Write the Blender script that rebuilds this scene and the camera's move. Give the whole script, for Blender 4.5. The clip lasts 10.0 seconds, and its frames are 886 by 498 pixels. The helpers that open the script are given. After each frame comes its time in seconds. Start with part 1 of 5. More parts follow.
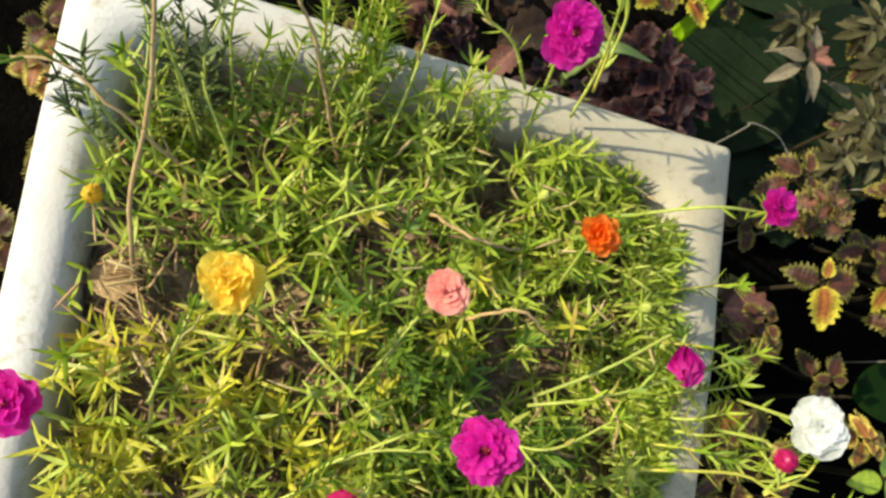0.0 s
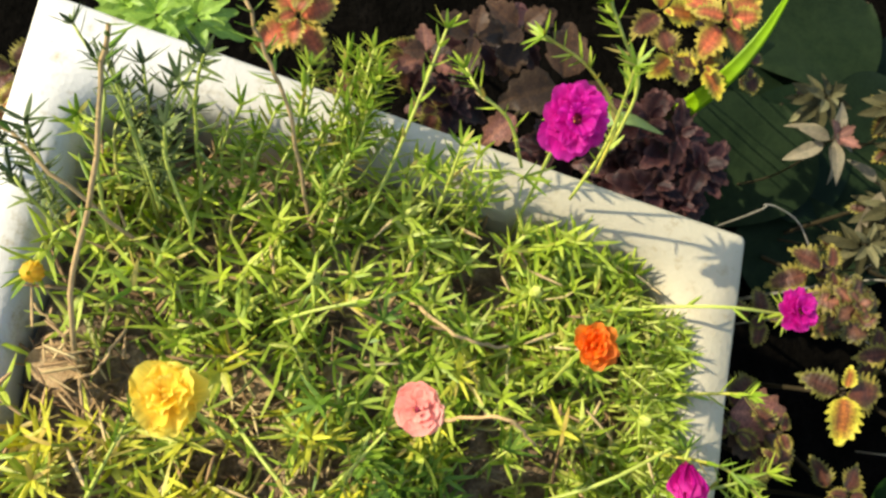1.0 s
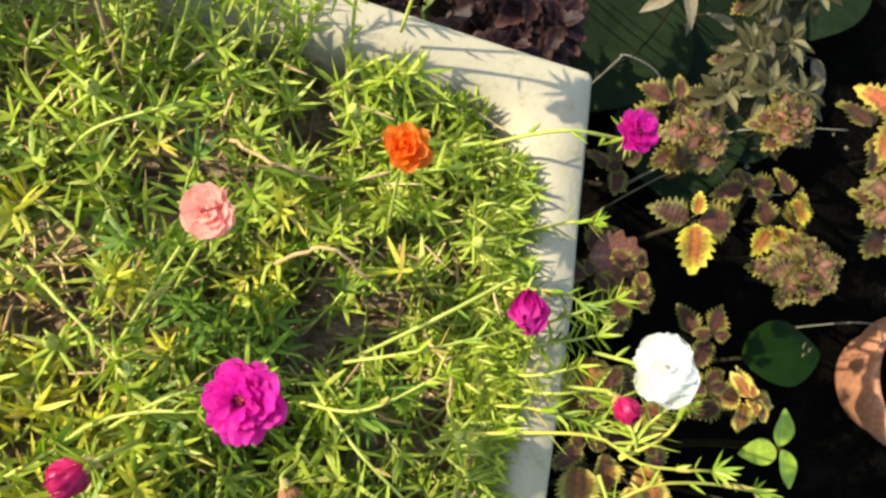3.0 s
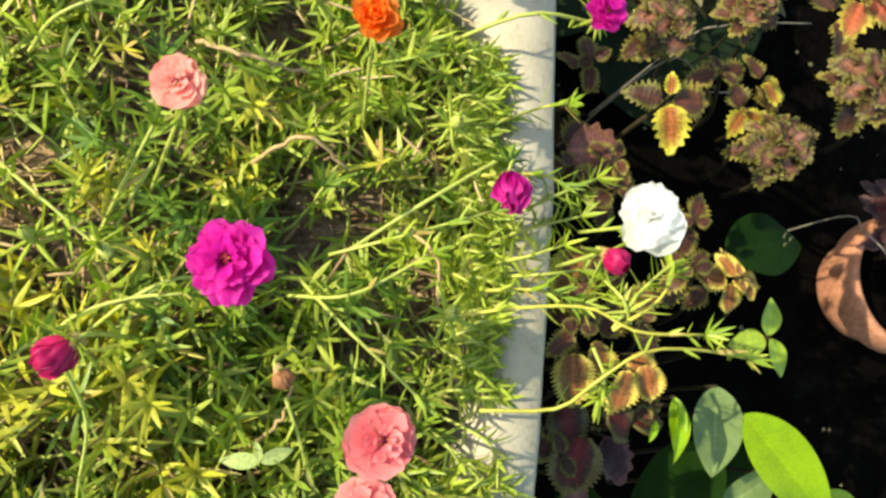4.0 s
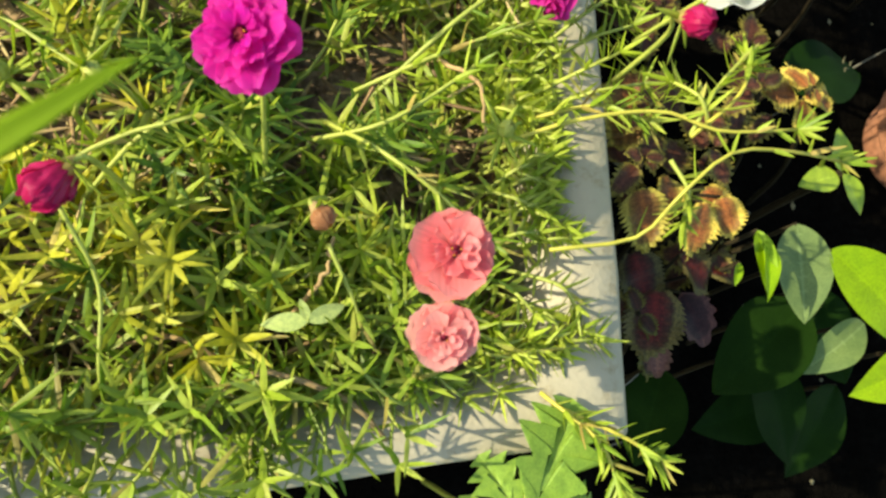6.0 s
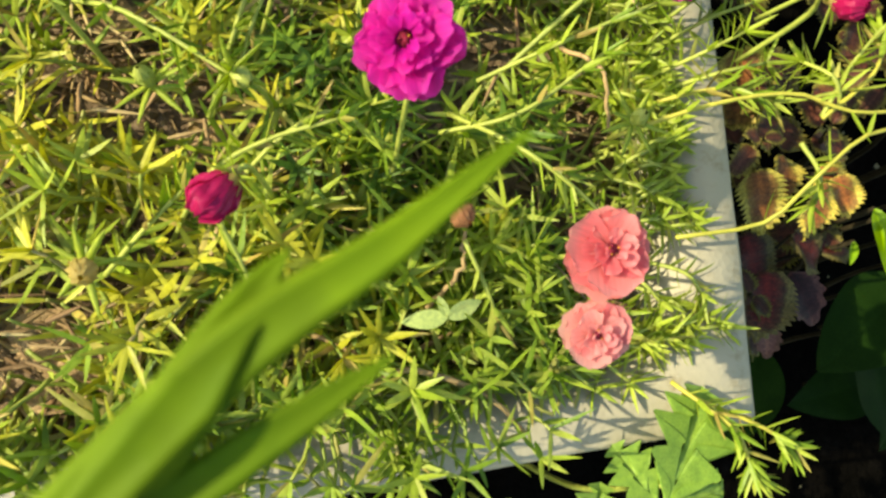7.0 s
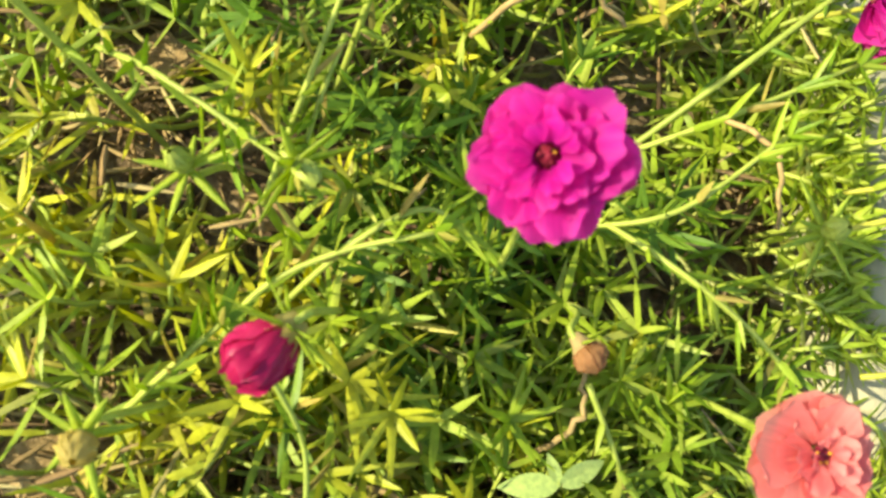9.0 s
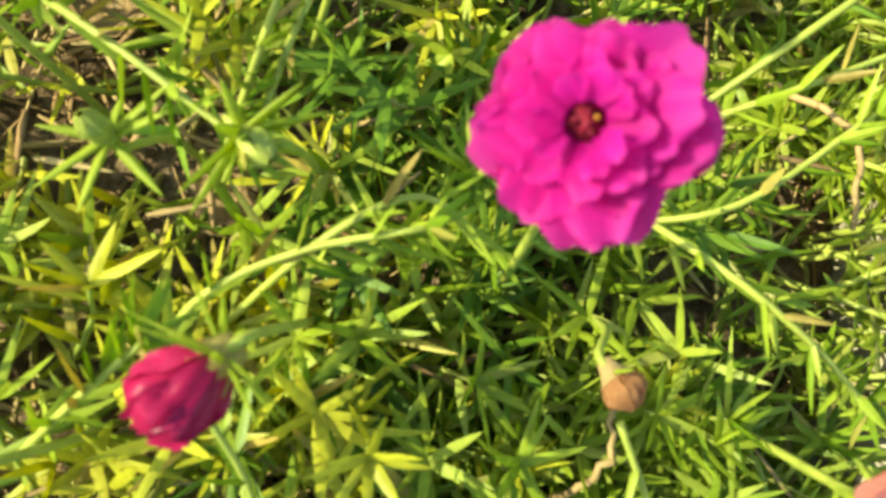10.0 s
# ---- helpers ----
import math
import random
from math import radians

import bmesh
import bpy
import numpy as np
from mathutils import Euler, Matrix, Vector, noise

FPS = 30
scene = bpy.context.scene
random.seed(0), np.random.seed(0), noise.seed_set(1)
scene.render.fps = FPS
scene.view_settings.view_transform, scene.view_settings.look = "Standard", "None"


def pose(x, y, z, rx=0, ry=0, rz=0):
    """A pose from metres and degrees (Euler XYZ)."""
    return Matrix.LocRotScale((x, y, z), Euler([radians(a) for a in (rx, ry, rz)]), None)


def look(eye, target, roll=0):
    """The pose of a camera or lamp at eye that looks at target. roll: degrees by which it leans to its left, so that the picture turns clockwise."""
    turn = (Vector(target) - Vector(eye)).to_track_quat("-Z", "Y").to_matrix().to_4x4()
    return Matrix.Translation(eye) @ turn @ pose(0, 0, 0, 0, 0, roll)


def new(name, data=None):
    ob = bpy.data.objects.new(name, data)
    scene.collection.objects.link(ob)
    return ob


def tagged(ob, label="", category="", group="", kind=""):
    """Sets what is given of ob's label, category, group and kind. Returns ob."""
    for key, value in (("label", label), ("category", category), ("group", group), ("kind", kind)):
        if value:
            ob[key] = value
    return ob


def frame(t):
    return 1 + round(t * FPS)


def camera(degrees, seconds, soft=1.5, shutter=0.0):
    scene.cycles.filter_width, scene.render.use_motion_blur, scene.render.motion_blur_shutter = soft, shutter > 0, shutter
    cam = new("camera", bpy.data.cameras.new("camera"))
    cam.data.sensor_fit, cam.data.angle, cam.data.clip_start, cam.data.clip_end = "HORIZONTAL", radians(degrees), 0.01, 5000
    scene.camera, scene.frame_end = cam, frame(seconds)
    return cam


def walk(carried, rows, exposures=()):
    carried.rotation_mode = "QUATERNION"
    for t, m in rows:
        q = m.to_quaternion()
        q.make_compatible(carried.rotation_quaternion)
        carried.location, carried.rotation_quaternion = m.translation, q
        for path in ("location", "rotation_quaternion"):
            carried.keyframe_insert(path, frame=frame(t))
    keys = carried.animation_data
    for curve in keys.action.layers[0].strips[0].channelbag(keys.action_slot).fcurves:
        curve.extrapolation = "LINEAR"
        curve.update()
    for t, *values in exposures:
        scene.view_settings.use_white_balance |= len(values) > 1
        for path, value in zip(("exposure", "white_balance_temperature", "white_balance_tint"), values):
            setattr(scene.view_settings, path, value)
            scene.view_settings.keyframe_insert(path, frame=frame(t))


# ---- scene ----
cam = camera(60.7, 10.0, soft=2.6)
cam.data.dof.use_dof, cam.data.dof.focus_distance, cam.data.dof.aperture_fstop = True, 0.38, 20.0
PATH = [
    (0, (0.001, 0.251, 0.732), (0.296, 0.614, -1.213), 53.2),
    (0.5, (0.002, 0.281, 0.713), (0.281, 0.67, -1.229), 51.3),
    (1, (0.01, 0.303, 0.696), (0.273, 0.714, -1.244), 49.4),
    (1.5, (0.033, 0.308, 0.684), (0.288, 0.735, -1.253), 47.4),
    (2, (0.066, 0.304, 0.682), (0.347, 0.727, -1.252), 49.7),
    (2.5, (0.089, 0.281, 0.678), (0.403, 0.705, -1.251), 51.8),
    (3, (0.107, 0.239, 0.673), (0.486, 0.658, -1.245), 55.2),
    (3.2, (0.112, 0.225, 0.675), (0.51, 0.639, -1.241), 56.0),
    (4.3, (0.124, 0.174, 0.636), (0.565, 0.63, -1.261), 51.7),
    (4.5, (0.13, 0.174, 0.616), (0.569, 0.645, -1.277), 50.1),
    (5, (0.13, 0.163, 0.597), (0.578, 0.603, -1.301), 50.8),
    (5.5, (0.118, 0.124, 0.597), (0.583, 0.557, -1.3), 49.8),
    (5.7, (0.117, 0.111, 0.593), (0.576, 0.55, -1.303), 48.4),
    (6.8, (0.083, 0.123, 0.576), (0.478, 0.445, -1.358), 50.5),
    (7, (0.07, 0.126, 0.577), (0.447, 0.448, -1.361), 49.3),
    (7.5, (0.041, 0.147, 0.577), (0.36, 0.445, -1.374), 47.5),
    (8, (0.047, 0.174, 0.579), (0.343, 0.461, -1.378), 47.4),
    (8.5, (0.053, 0.179, 0.54), (0.324, 0.46, -1.422), 46.6),
    (9, (0.063, 0.187, 0.508), (0.296, 0.453, -1.46), 44.5),
    (9.5, (0.067, 0.192, 0.478), (0.298, 0.409, -1.496), 51.1),
    (10, (0.071, 0.196, 0.461), (0.289, 0.431, -1.513), 47.2),
]
walk(cam, [(t, look(eye, target, roll)) for t, eye, target, roll in PATH],
     [(0, 0.9, 7100, 3), (1, 1.16, 7100, 4), (2.5, 1.31, 7100, 5), (5, 1.22, 7200, 0), (7, 1.08, 7700, -2), (8.5, 1.25, 8000, -9), (10, 1.31, 8000, -16)])

# ---- light ----
SUN_AZ, SUN_EL = 176.5, 33.5      # degrees: where the sun stands, counted from +x towards +y
world = bpy.data.worlds.new("sky")
scene.world = world
world.use_nodes = True
wn = world.node_tree
sky = wn.nodes.new("ShaderNodeTexSky")
sky.sky_type, sky.sun_disc = "NISHITA", False
sky.sun_elevation, sky.sun_rotation = radians(SUN_EL), radians(90 - SUN_AZ)
wn.links.new(sky.outputs[0], wn.nodes["Background"].inputs[0])
wn.nodes["Background"].inputs[1].default_value = 0.15
sun_data = bpy.data.lights.new("sun", "SUN")
sun_data.energy, sun_data.angle, sun_data.color = 3.5, radians(0.6), (1.0, 0.93, 0.8)
sun_way = Vector((math.cos(radians(SUN_EL)) * math.cos(radians(SUN_AZ)), math.cos(radians(SUN_EL)) * math.sin(radians(SUN_AZ)), math.sin(radians(SUN_EL))))
new("sun", sun_data).matrix_world = look(sun_way * 20, (0, 0, 0))


# ---- materials ----
def nodes_of(name):
    m = bpy.data.materials.new(name)
    m.use_nodes = True
    t = m.node_tree
    return m, t, t.nodes["Principled BSDF"], t.nodes["Material Output"]


def add(t, kind, **values):
    n = t.nodes.new(kind)
    for k, v in values.items():
        n.inputs[k.replace("_", " ")].default_value = v
    return n


def ramp(t, fac, stops):
    r = t.nodes.new("ShaderNodeValToRGB")
    while len(r.color_ramp.elements) < len(stops):
        r.color_ramp.elements.new(0.5)
    for e, (p, c) in zip(r.color_ramp.elements, stops):
        e.position, e.color = p, (*c, 1)
    t.links.new(fac, r.inputs[0])
    return r.outputs[0]


def noise_of(t, scale, detail=4.0, rough=0.6, coord="Object"):
    c = t.nodes.new("ShaderNodeTexCoord")
    n = add(t, "ShaderNodeTexNoise", Scale=scale, Detail=detail, Roughness=rough)
    t.links.new(c.outputs[coord], n.inputs["Vector"])
    return n.outputs["Fac"]


def mix(t, fac, a, b, blend="MIX"):
    m = t.nodes.new("ShaderNodeMix")
    m.data_type, m.blend_type = "RGBA", blend
    for socket, value in ((m.inputs[0], fac), (m.inputs[6], a), (m.inputs[7], b)):
        if isinstance(value, (int, float)):
            socket.default_value = value
        elif isinstance(value, tuple):
            socket.default_value = (*value, 1)
        else:
            t.links.new(value, socket)
    return m.outputs[2]


def bump(t, bsdf, height, strength, distance):
    b = add(t, "ShaderNodeBump", Strength=strength, Distance=distance)
    t.links.new(height, b.inputs["Height"])
    t.links.new(b.outputs[0], bsdf.inputs["Normal"])


def thin(t, bsdf, out, colour, amount):
    """Lets part of the light through, as a leaf or a petal does."""
    tr = t.nodes.new("ShaderNodeBsdfTranslucent")
    t.links.new(colour, tr.inputs[0])
    m = t.nodes.new("ShaderNodeMixShader")
    m.inputs[0].default_value = amount
    t.links.new(bsdf.outputs[0], m.inputs[1])
    t.links.new(tr.outputs[0], m.inputs[2])
    t.links.new(m.outputs[0], out.inputs[0])


def foliage(name, stops, through_light=0.35, rough=0.42, per="island", grain=180.0, spec=0.4, patch=9.0, ribs=0.0):
    """Leaves: one colour for each leaf, with fine grain and larger patches over it."""
    m, t, b, out = nodes_of(name)
    if per == "island":
        r = t.nodes.new("ShaderNodeNewGeometry").outputs["Random Per Island"]
    else:
        r = t.nodes.new("ShaderNodeObjectInfo").outputs["Random"]
    base = ramp(t, r, stops)
    coarse = ramp(t, noise_of(t, patch, 3), [(0.3, (0.72, 0.78, 0.7)), (0.7, (1.2, 1.15, 1.0))])
    fine = ramp(t, noise_of(t, grain, 3), [(0.3, (0.8, 0.8, 0.8)), (0.7, (1.15, 1.15, 1.15))])
    c = mix(t, 1.0, mix(t, 1.0, base, coarse, "MULTIPLY"), fine, "MULTIPLY")
    if ribs:      # a pale midrib and side veins
        at = t.nodes.new("ShaderNodeAttribute")
        at.attribute_name = "vein"
        c = mix(t, ramp(t, at.outputs["Fac"], [(0.55, (0, 0, 0)), (0.95, (ribs, ribs, ribs))]), c, mix(t, 1.0, c, (1.7, 1.6, 1.9), "MULTIPLY"))
    t.links.new(c, b.inputs["Base Color"])
    b.inputs["Roughness"].default_value = rough
    b.inputs["Specular IOR Level"].default_value = spec
    bump(t, b, noise_of(t, grain * 2, 2), 0.15, 0.001)
    thin(t, b, out, c, through_light)
    return m


def plain(name, stops, scale, rough=0.8, relief=0.3, distance=0.002, spec=0.3, fine=None):
    m, t, b, out = nodes_of(name)
    c = ramp(t, noise_of(t, scale, 6, 0.65), stops)
    f = ramp(t, noise_of(t, fine or scale * 7, 3), [(0.3, (0.7, 0.7, 0.7)), (0.7, (1.25, 1.25, 1.25))])
    t.links.new(mix(t, 1.0, c, f, "MULTIPLY"), b.inputs["Base Color"])
    b.inputs["Roughness"].default_value = rough
    b.inputs["Specular IOR Level"].default_value = spec
    bump(t, b, noise_of(t, fine or scale * 5, 5), relief, distance)
    return m


NEEDLE = foliage("needle_leaf", [(0.0, (0.228, 0.359, 0.03)), (0.3, (0.333, 0.457, 0.049)), (0.62, (0.446, 0.545, 0.075)), (0.91, (0.552, 0.608, 0.112)), (0.95, (0.544, 0.464, 0.136)), (1.0, (0.439, 0.332, 0.112))], 0.52, 0.45, spec=0.4)
NEEDLE_TIP = foliage("needle_leaf_young", [(0.0, (0.386, 0.494, 0.047)), (0.5, (0.517, 0.605, 0.081)), (0.9, (0.618, 0.669, 0.151)), (1.0, (0.577, 0.54, 0.173))], 0.54, 0.45, spec=0.4)
NEEDLE_DRY = foliage("needle_leaf_yellowing", [(0.0, (0.514, 0.498, 0.042)), (0.4, (0.668, 0.633, 0.072)), (0.84, (0.724, 0.698, 0.102)), (0.88, (0.668, 0.546, 0.144)), (1.0, (0.591, 0.441, 0.139))], 0.5, 0.45, spec=0.4)
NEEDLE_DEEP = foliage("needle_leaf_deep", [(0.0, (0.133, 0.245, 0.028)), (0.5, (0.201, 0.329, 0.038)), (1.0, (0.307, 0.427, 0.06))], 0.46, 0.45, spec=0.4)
COLEUS_STEM = foliage("coleus_stem", [(0.0, (0.02, 0.014, 0.01)), (1.0, (0.045, 0.035, 0.018))], 0.05, 0.8, spec=0.1)
STEM = foliage("green_stem", [(0.0, (0.273, 0.354, 0.054)), (0.6, (0.424, 0.46, 0.097)), (1.0, (0.424, 0.332, 0.15))], 0.15, 0.5)
NEEDLE_DULL = foliage("needle_leaf_dull", [(0.0, (0.07, 0.1, 0.035)), (0.5, (0.11, 0.15, 0.05)), (1.0, (0.2, 0.25, 0.08))], 0.3, 0.55, spec=0.25)
STRAW_STEM = foliage("yellow_stem", [(0.0, (0.42, 0.4, 0.05)), (0.6, (0.52, 0.47, 0.08)), (1.0, (0.5, 0.36, 0.08))], 0.15, 0.5)
DRY = foliage("dry_stem", [(0.0, (0.208, 0.119, 0.062)), (0.5, (0.416, 0.264, 0.138)), (1.0, (0.597, 0.449, 0.235))], 0.1, 0.8, spec=0.2)


def styrofoam():
    m, t, b, out = nodes_of("expanded_polystyrene")
    c = ramp(t, noise_of(t, 14, 5), [(0.3, (0.42, 0.37, 0.28)), (0.5, (0.475, 0.425, 0.33)), (0.75, (0.53, 0.48, 0.385))])
    dirt = ramp(t, noise_of(t, 60, 6, 0.75), [(0.55, (1, 1, 1)), (0.72, (0.66, 0.58, 0.42))])
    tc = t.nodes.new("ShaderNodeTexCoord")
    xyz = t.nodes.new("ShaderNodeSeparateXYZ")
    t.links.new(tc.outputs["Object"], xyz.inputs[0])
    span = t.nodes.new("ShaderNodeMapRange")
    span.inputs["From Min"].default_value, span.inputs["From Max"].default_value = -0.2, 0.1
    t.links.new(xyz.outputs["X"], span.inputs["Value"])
    # whiter and bluer towards -x, darker beige towards +x
    side_tint = ramp(t, span.outputs["Result"], [(0.0, (1.2, 1.26, 1.45)), (0.35, (1.12, 1.18, 1.36)), (1.0, (0.86, 0.84, 0.75))])
    t.links.new(mix(t, 1.0, mix(t, 1.0, c, dirt, "MULTIPLY"), side_tint, "MULTIPLY"), b.inputs["Base Color"])
    b.inputs["Roughness"].default_value = 0.75
    b.inputs["Specular IOR Level"].default_value = 0.25
    v = add(t, "ShaderNodeTexVoronoi", Scale=330.0)
    t.links.new(tc.outputs["Object"], v.inputs["Vector"])
    bump(t, b, v.outputs["Distance"], 0.25, 0.0008)
    return m


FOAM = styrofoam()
BOX_SOIL = plain("potting_soil", [(0.3, (0.05, 0.03, 0.018)), (0.48, (0.17, 0.11, 0.06)), (0.72, (0.46, 0.33, 0.2))], 55, 0.95, 0.9, 0.004)
# near-black soil: the deep shade between the plants is put into its colour
GROUND = plain("shade_dark_soil", [(0.3, (0.002, 0.0018, 0.0014)), (0.6, (0.004, 0.0034, 0.0027)), (0.8, (0.012, 0.01, 0.008))], 25, 1.0, 0.8, 0.006, 0.0)
TERRACOTTA = plain("terracotta", [(0.3, (0.3, 0.12, 0.06)), (0.7, (0.45, 0.2, 0.11))], 30, 0.85, 0.4, 0.001)


def petals(name, pale, deep, through_light=0.62):
    """Soft petals: streaked along their length, each a little different."""
    m, t, b, out = nodes_of(name)
    info = t.nodes.new("ShaderNodeObjectInfo")
    base = ramp(t, info.outputs["Random"], [(0.0, deep), (1.0, pale)])
    tc = t.nodes.new("ShaderNodeTexCoord")
    mp = t.nodes.new("ShaderNodeMapping")
    mp.inputs["Scale"].default_value = (60, 900, 60)
    t.links.new(tc.outputs["Object"], mp.inputs["Vector"])
    n = add(t, "ShaderNodeTexNoise", Scale=1.0, Detail=3.0)
    t.links.new(mp.outputs[0], n.inputs["Vector"])
    c = mix(t, 1.0, base, ramp(t, n.outputs["Fac"], [(0.3, (0.86, 0.86, 0.86)), (0.7, (1.1, 1.1, 1.1))]), "MULTIPLY")
    rim = t.nodes.new("ShaderNodeAttribute")
    rim.attribute_name = "outer"
    c = mix(t, ramp(t, rim.outputs["Fac"], [(0.62, (0, 0, 0)), (1.0, (0.3, 0.3, 0.3))]), c, tuple(min(1.0, v * 1.1 + 0.1) for v in pale))
    c = mix(t, ramp(t, rim.outputs["Fac"], [(0.1, (0.6, 0.6, 0.6)), (0.5, (0, 0, 0))]), c, tuple(v * 0.8 for v in deep))
    t.links.new(c, b.inputs["Base Color"])
    b.inputs["Roughness"].default_value = 0.55
    b.inputs["Specular IOR Level"].default_value = 0.25
    bump(t, b, n.outputs["Fac"], 0.15, 0.0004)
    thin(t, b, out, c, through_light)
    return m


MAGENTA = petals("magenta_petal", (0.82, 0.018, 0.5), (0.7, 0.008, 0.38), 0.72)
PURPLE = petals("purple_petal", (0.7, 0.014, 0.36), (0.54, 0.006, 0.25))
SALMON = petals("salmon_petal", (0.93, 0.39, 0.37), (0.86, 0.2, 0.23))
SALMON_PINK = petals("salmon_pink_petal", (0.94, 0.5, 0.46), (0.88, 0.3, 0.31))
PEACH = petals("peach_petal", (0.95, 0.5, 0.41), (0.9, 0.34, 0.29))
YELLOW = petals("yellow_petal", (0.96, 0.77, 0.13), (0.95, 0.66, 0.07))
ORANGE = petals("orange_petal", (0.93, 0.26, 0.02), (0.86, 0.15, 0.012))
WHITE = petals("white_petal", (0.97, 0.96, 0.92), (0.95, 0.94, 0.9), 0.75)
CRIMSON = petals("crimson_petal", (0.72, 0.035, 0.2), (0.5, 0.01, 0.1), 0.42)
CRIMSON.node_tree.nodes["Principled BSDF"].inputs["Roughness"].default_value = 0.32
CRIMSON.node_tree.nodes["Principled BSDF"].inputs["Specular IOR Level"].default_value = 0.35
FADED = petals("faded_petal", (0.74, 0.42, 0.22), (0.6, 0.3, 0.14))
STRAW = petals("straw_petal", (0.8, 0.68, 0.26), (0.72, 0.56, 0.18))
TWIG = plain("pale_twig", [(0.3, (0.14, 0.125, 0.095)), (0.7, (0.25, 0.23, 0.18))], 90, 0.8)
STAMEN = plain("stamen_yellow", [(0.3, (0.6, 0.25, 0.02)), (0.7, (0.85, 0.5, 0.05))], 400, 0.6)
HEART = plain("dark_red_heart", [(0.3, (0.14, 0.004, 0.02)), (0.7, (0.25, 0.01, 0.04))], 400, 0.6)


def variegated(name, heart, mid, edge, rough=0.5):
    """A leaf whose heart and margin differ, with a frayed line between them and veins."""
    m, t, b, out = nodes_of(name)
    at = t.nodes.new("ShaderNodeAttribute")
    at.attribute_name = "margin"
    n = noise_of(t, 9, 5, 0.75)
    shift = t.nodes.new("ShaderNodeMath")
    shift.operation = "MULTIPLY_ADD"
    t.links.new(n, shift.inputs[0])
    shift.inputs[1].default_value = 0.5
    t.links.new(at.outputs["Fac"], shift.inputs[2])
    c = ramp(t, shift.outputs[0], [(0.5, heart), (0.85, mid), (1.12, edge)])
    rib = t.nodes.new("ShaderNodeAttribute")
    rib.attribute_name = "vein"
    c = mix(t, ramp(t, rib.outputs["Fac"], [(0.2, (0, 0, 0)), (0.9, (0.8, 0.8, 0.8))]), c, mix(t, 1.0, c, (1.7, 1.65, 1.4), "MULTIPLY"))
    c = mix(t, 1.0, c, ramp(t, noise_of(t, 26, 4, 0.7), [(0.35, (0.5, 0.5, 0.5)), (0.65, (1.35, 1.3, 1.25))]), "MULTIPLY")
    info = t.nodes.new("ShaderNodeObjectInfo")
    c = mix(t, 1.0, c, ramp(t, info.outputs["Random"], [(0.0, (0.6, 0.65, 0.6)), (1.0, (1.2, 1.15, 1.1))]), "MULTIPLY")
    t.links.new(c, b.inputs["Base Color"])
    b.inputs["Roughness"].default_value = rough
    b.inputs["Specular IOR Level"].default_value = 0.3
    bump(t, b, n, 0.4, 0.001)
    thin(t, b, out, c, 0.3)
    return m


COLEUS = variegated("coleus_leaf", (0.085, 0.03, 0.02), (0.1, 0.055, 0.022), (0.22, 0.19, 0.035))
COLEUS_RED = variegated("coleus_leaf_red", (0.38, 0.1, 0.05), (0.32, 0.15, 0.04), (0.42, 0.34, 0.06))
COLEUS_PINK = variegated("coleus_leaf_pink", (0.21, 0.09, 0.065), (0.075, 0.04, 0.02), (0.17, 0.14, 0.035))
COLEUS_GOLD = variegated("coleus_leaf_gold", (0.27, 0.1, 0.035), (0.32, 0.18, 0.045), (0.62, 0.5, 0.1))
COLEUS_YELLOW = variegated("coleus_leaf_yellow", (0.3, 0.1, 0.027), (0.43, 0.3, 0.033), (0.57, 0.5, 0.055))
COLEUS_DEEP = variegated("coleus_leaf_deep_red", (0.13, 0.014, 0.012), (0.07, 0.035, 0.018), (0.17, 0.14, 0.045))
MAROON = variegated("maroon_leaf", (0.022, 0.006, 0.008), (0.034, 0.012, 0.014), (0.085, 0.036, 0.034))
BRONZE = variegated("bronze_leaf", (0.055, 0.03, 0.018), (0.07, 0.037, 0.02), (0.085, 0.048, 0.027))
ROSY = variegated("dusky_rose_leaf", (0.26, 0.12, 0.1), (0.24, 0.1, 0.08), (0.2, 0.09, 0.06))
LIME = foliage("lime_leaf", [(0.0, (0.24, 0.42, 0.006)), (1.0, (0.34, 0.52, 0.01))], 0.45, 0.5, "object", 60, patch=3.0, ribs=0.25)
FRESH = foliage("fresh_green_leaf", [(0.0, (0.22, 0.36, 0.05)), (1.0, (0.3, 0.45, 0.075))], 0.35, 0.45, "object", 60, ribs=0.5)
PURSLANE = foliage("purslane_leaf", [(0.0, (0.46, 0.56, 0.2)), (1.0, (0.56, 0.66, 0.27))], 0.35, 0.4, "object", 60)
GLAUCOUS = foliage("grey_green_leaf", [(0.0, (0.13, 0.19, 0.06)), (1.0, (0.2, 0.27, 0.1))], 0.25, 0.45, "object", 60, 0.3, 3.0, 0.7)
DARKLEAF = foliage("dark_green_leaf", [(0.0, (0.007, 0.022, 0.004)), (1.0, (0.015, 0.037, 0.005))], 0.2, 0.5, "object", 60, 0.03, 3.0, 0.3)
# very dark green: shade over the broad leaves is part of this colour
SHADELEAF = foliage("broad_leaf_shade_toned", [(0.0, (0.006, 0.013, 0.006)), (1.0, (0.011, 0.019, 0.008))], 0.05, 0.6, "object", 40, 0.05)
DUSTY = foliage("dusty_brown_leaf", [(0.0, (0.038, 0.034, 0.016)), (0.6, (0.076, 0.068, 0.034)), (1.0, (0.187, 0.171, 0.096))], 0.15, 0.7, "object", 90, 0.1)
PALE = foliage("pale_dusty_leaf", [(0.0, (0.098, 0.086, 0.046)), (1.0, (0.18, 0.156, 0.092))], 0.2, 0.7, "object", 90)
DEAD = plain("dead_leaf", [(0.3, (0.3, 0.18, 0.08)), (0.55, (0.5, 0.33, 0.16)), (0.75, (0.62, 0.44, 0.24))], 6, 0.85, 0.5, 0.02)
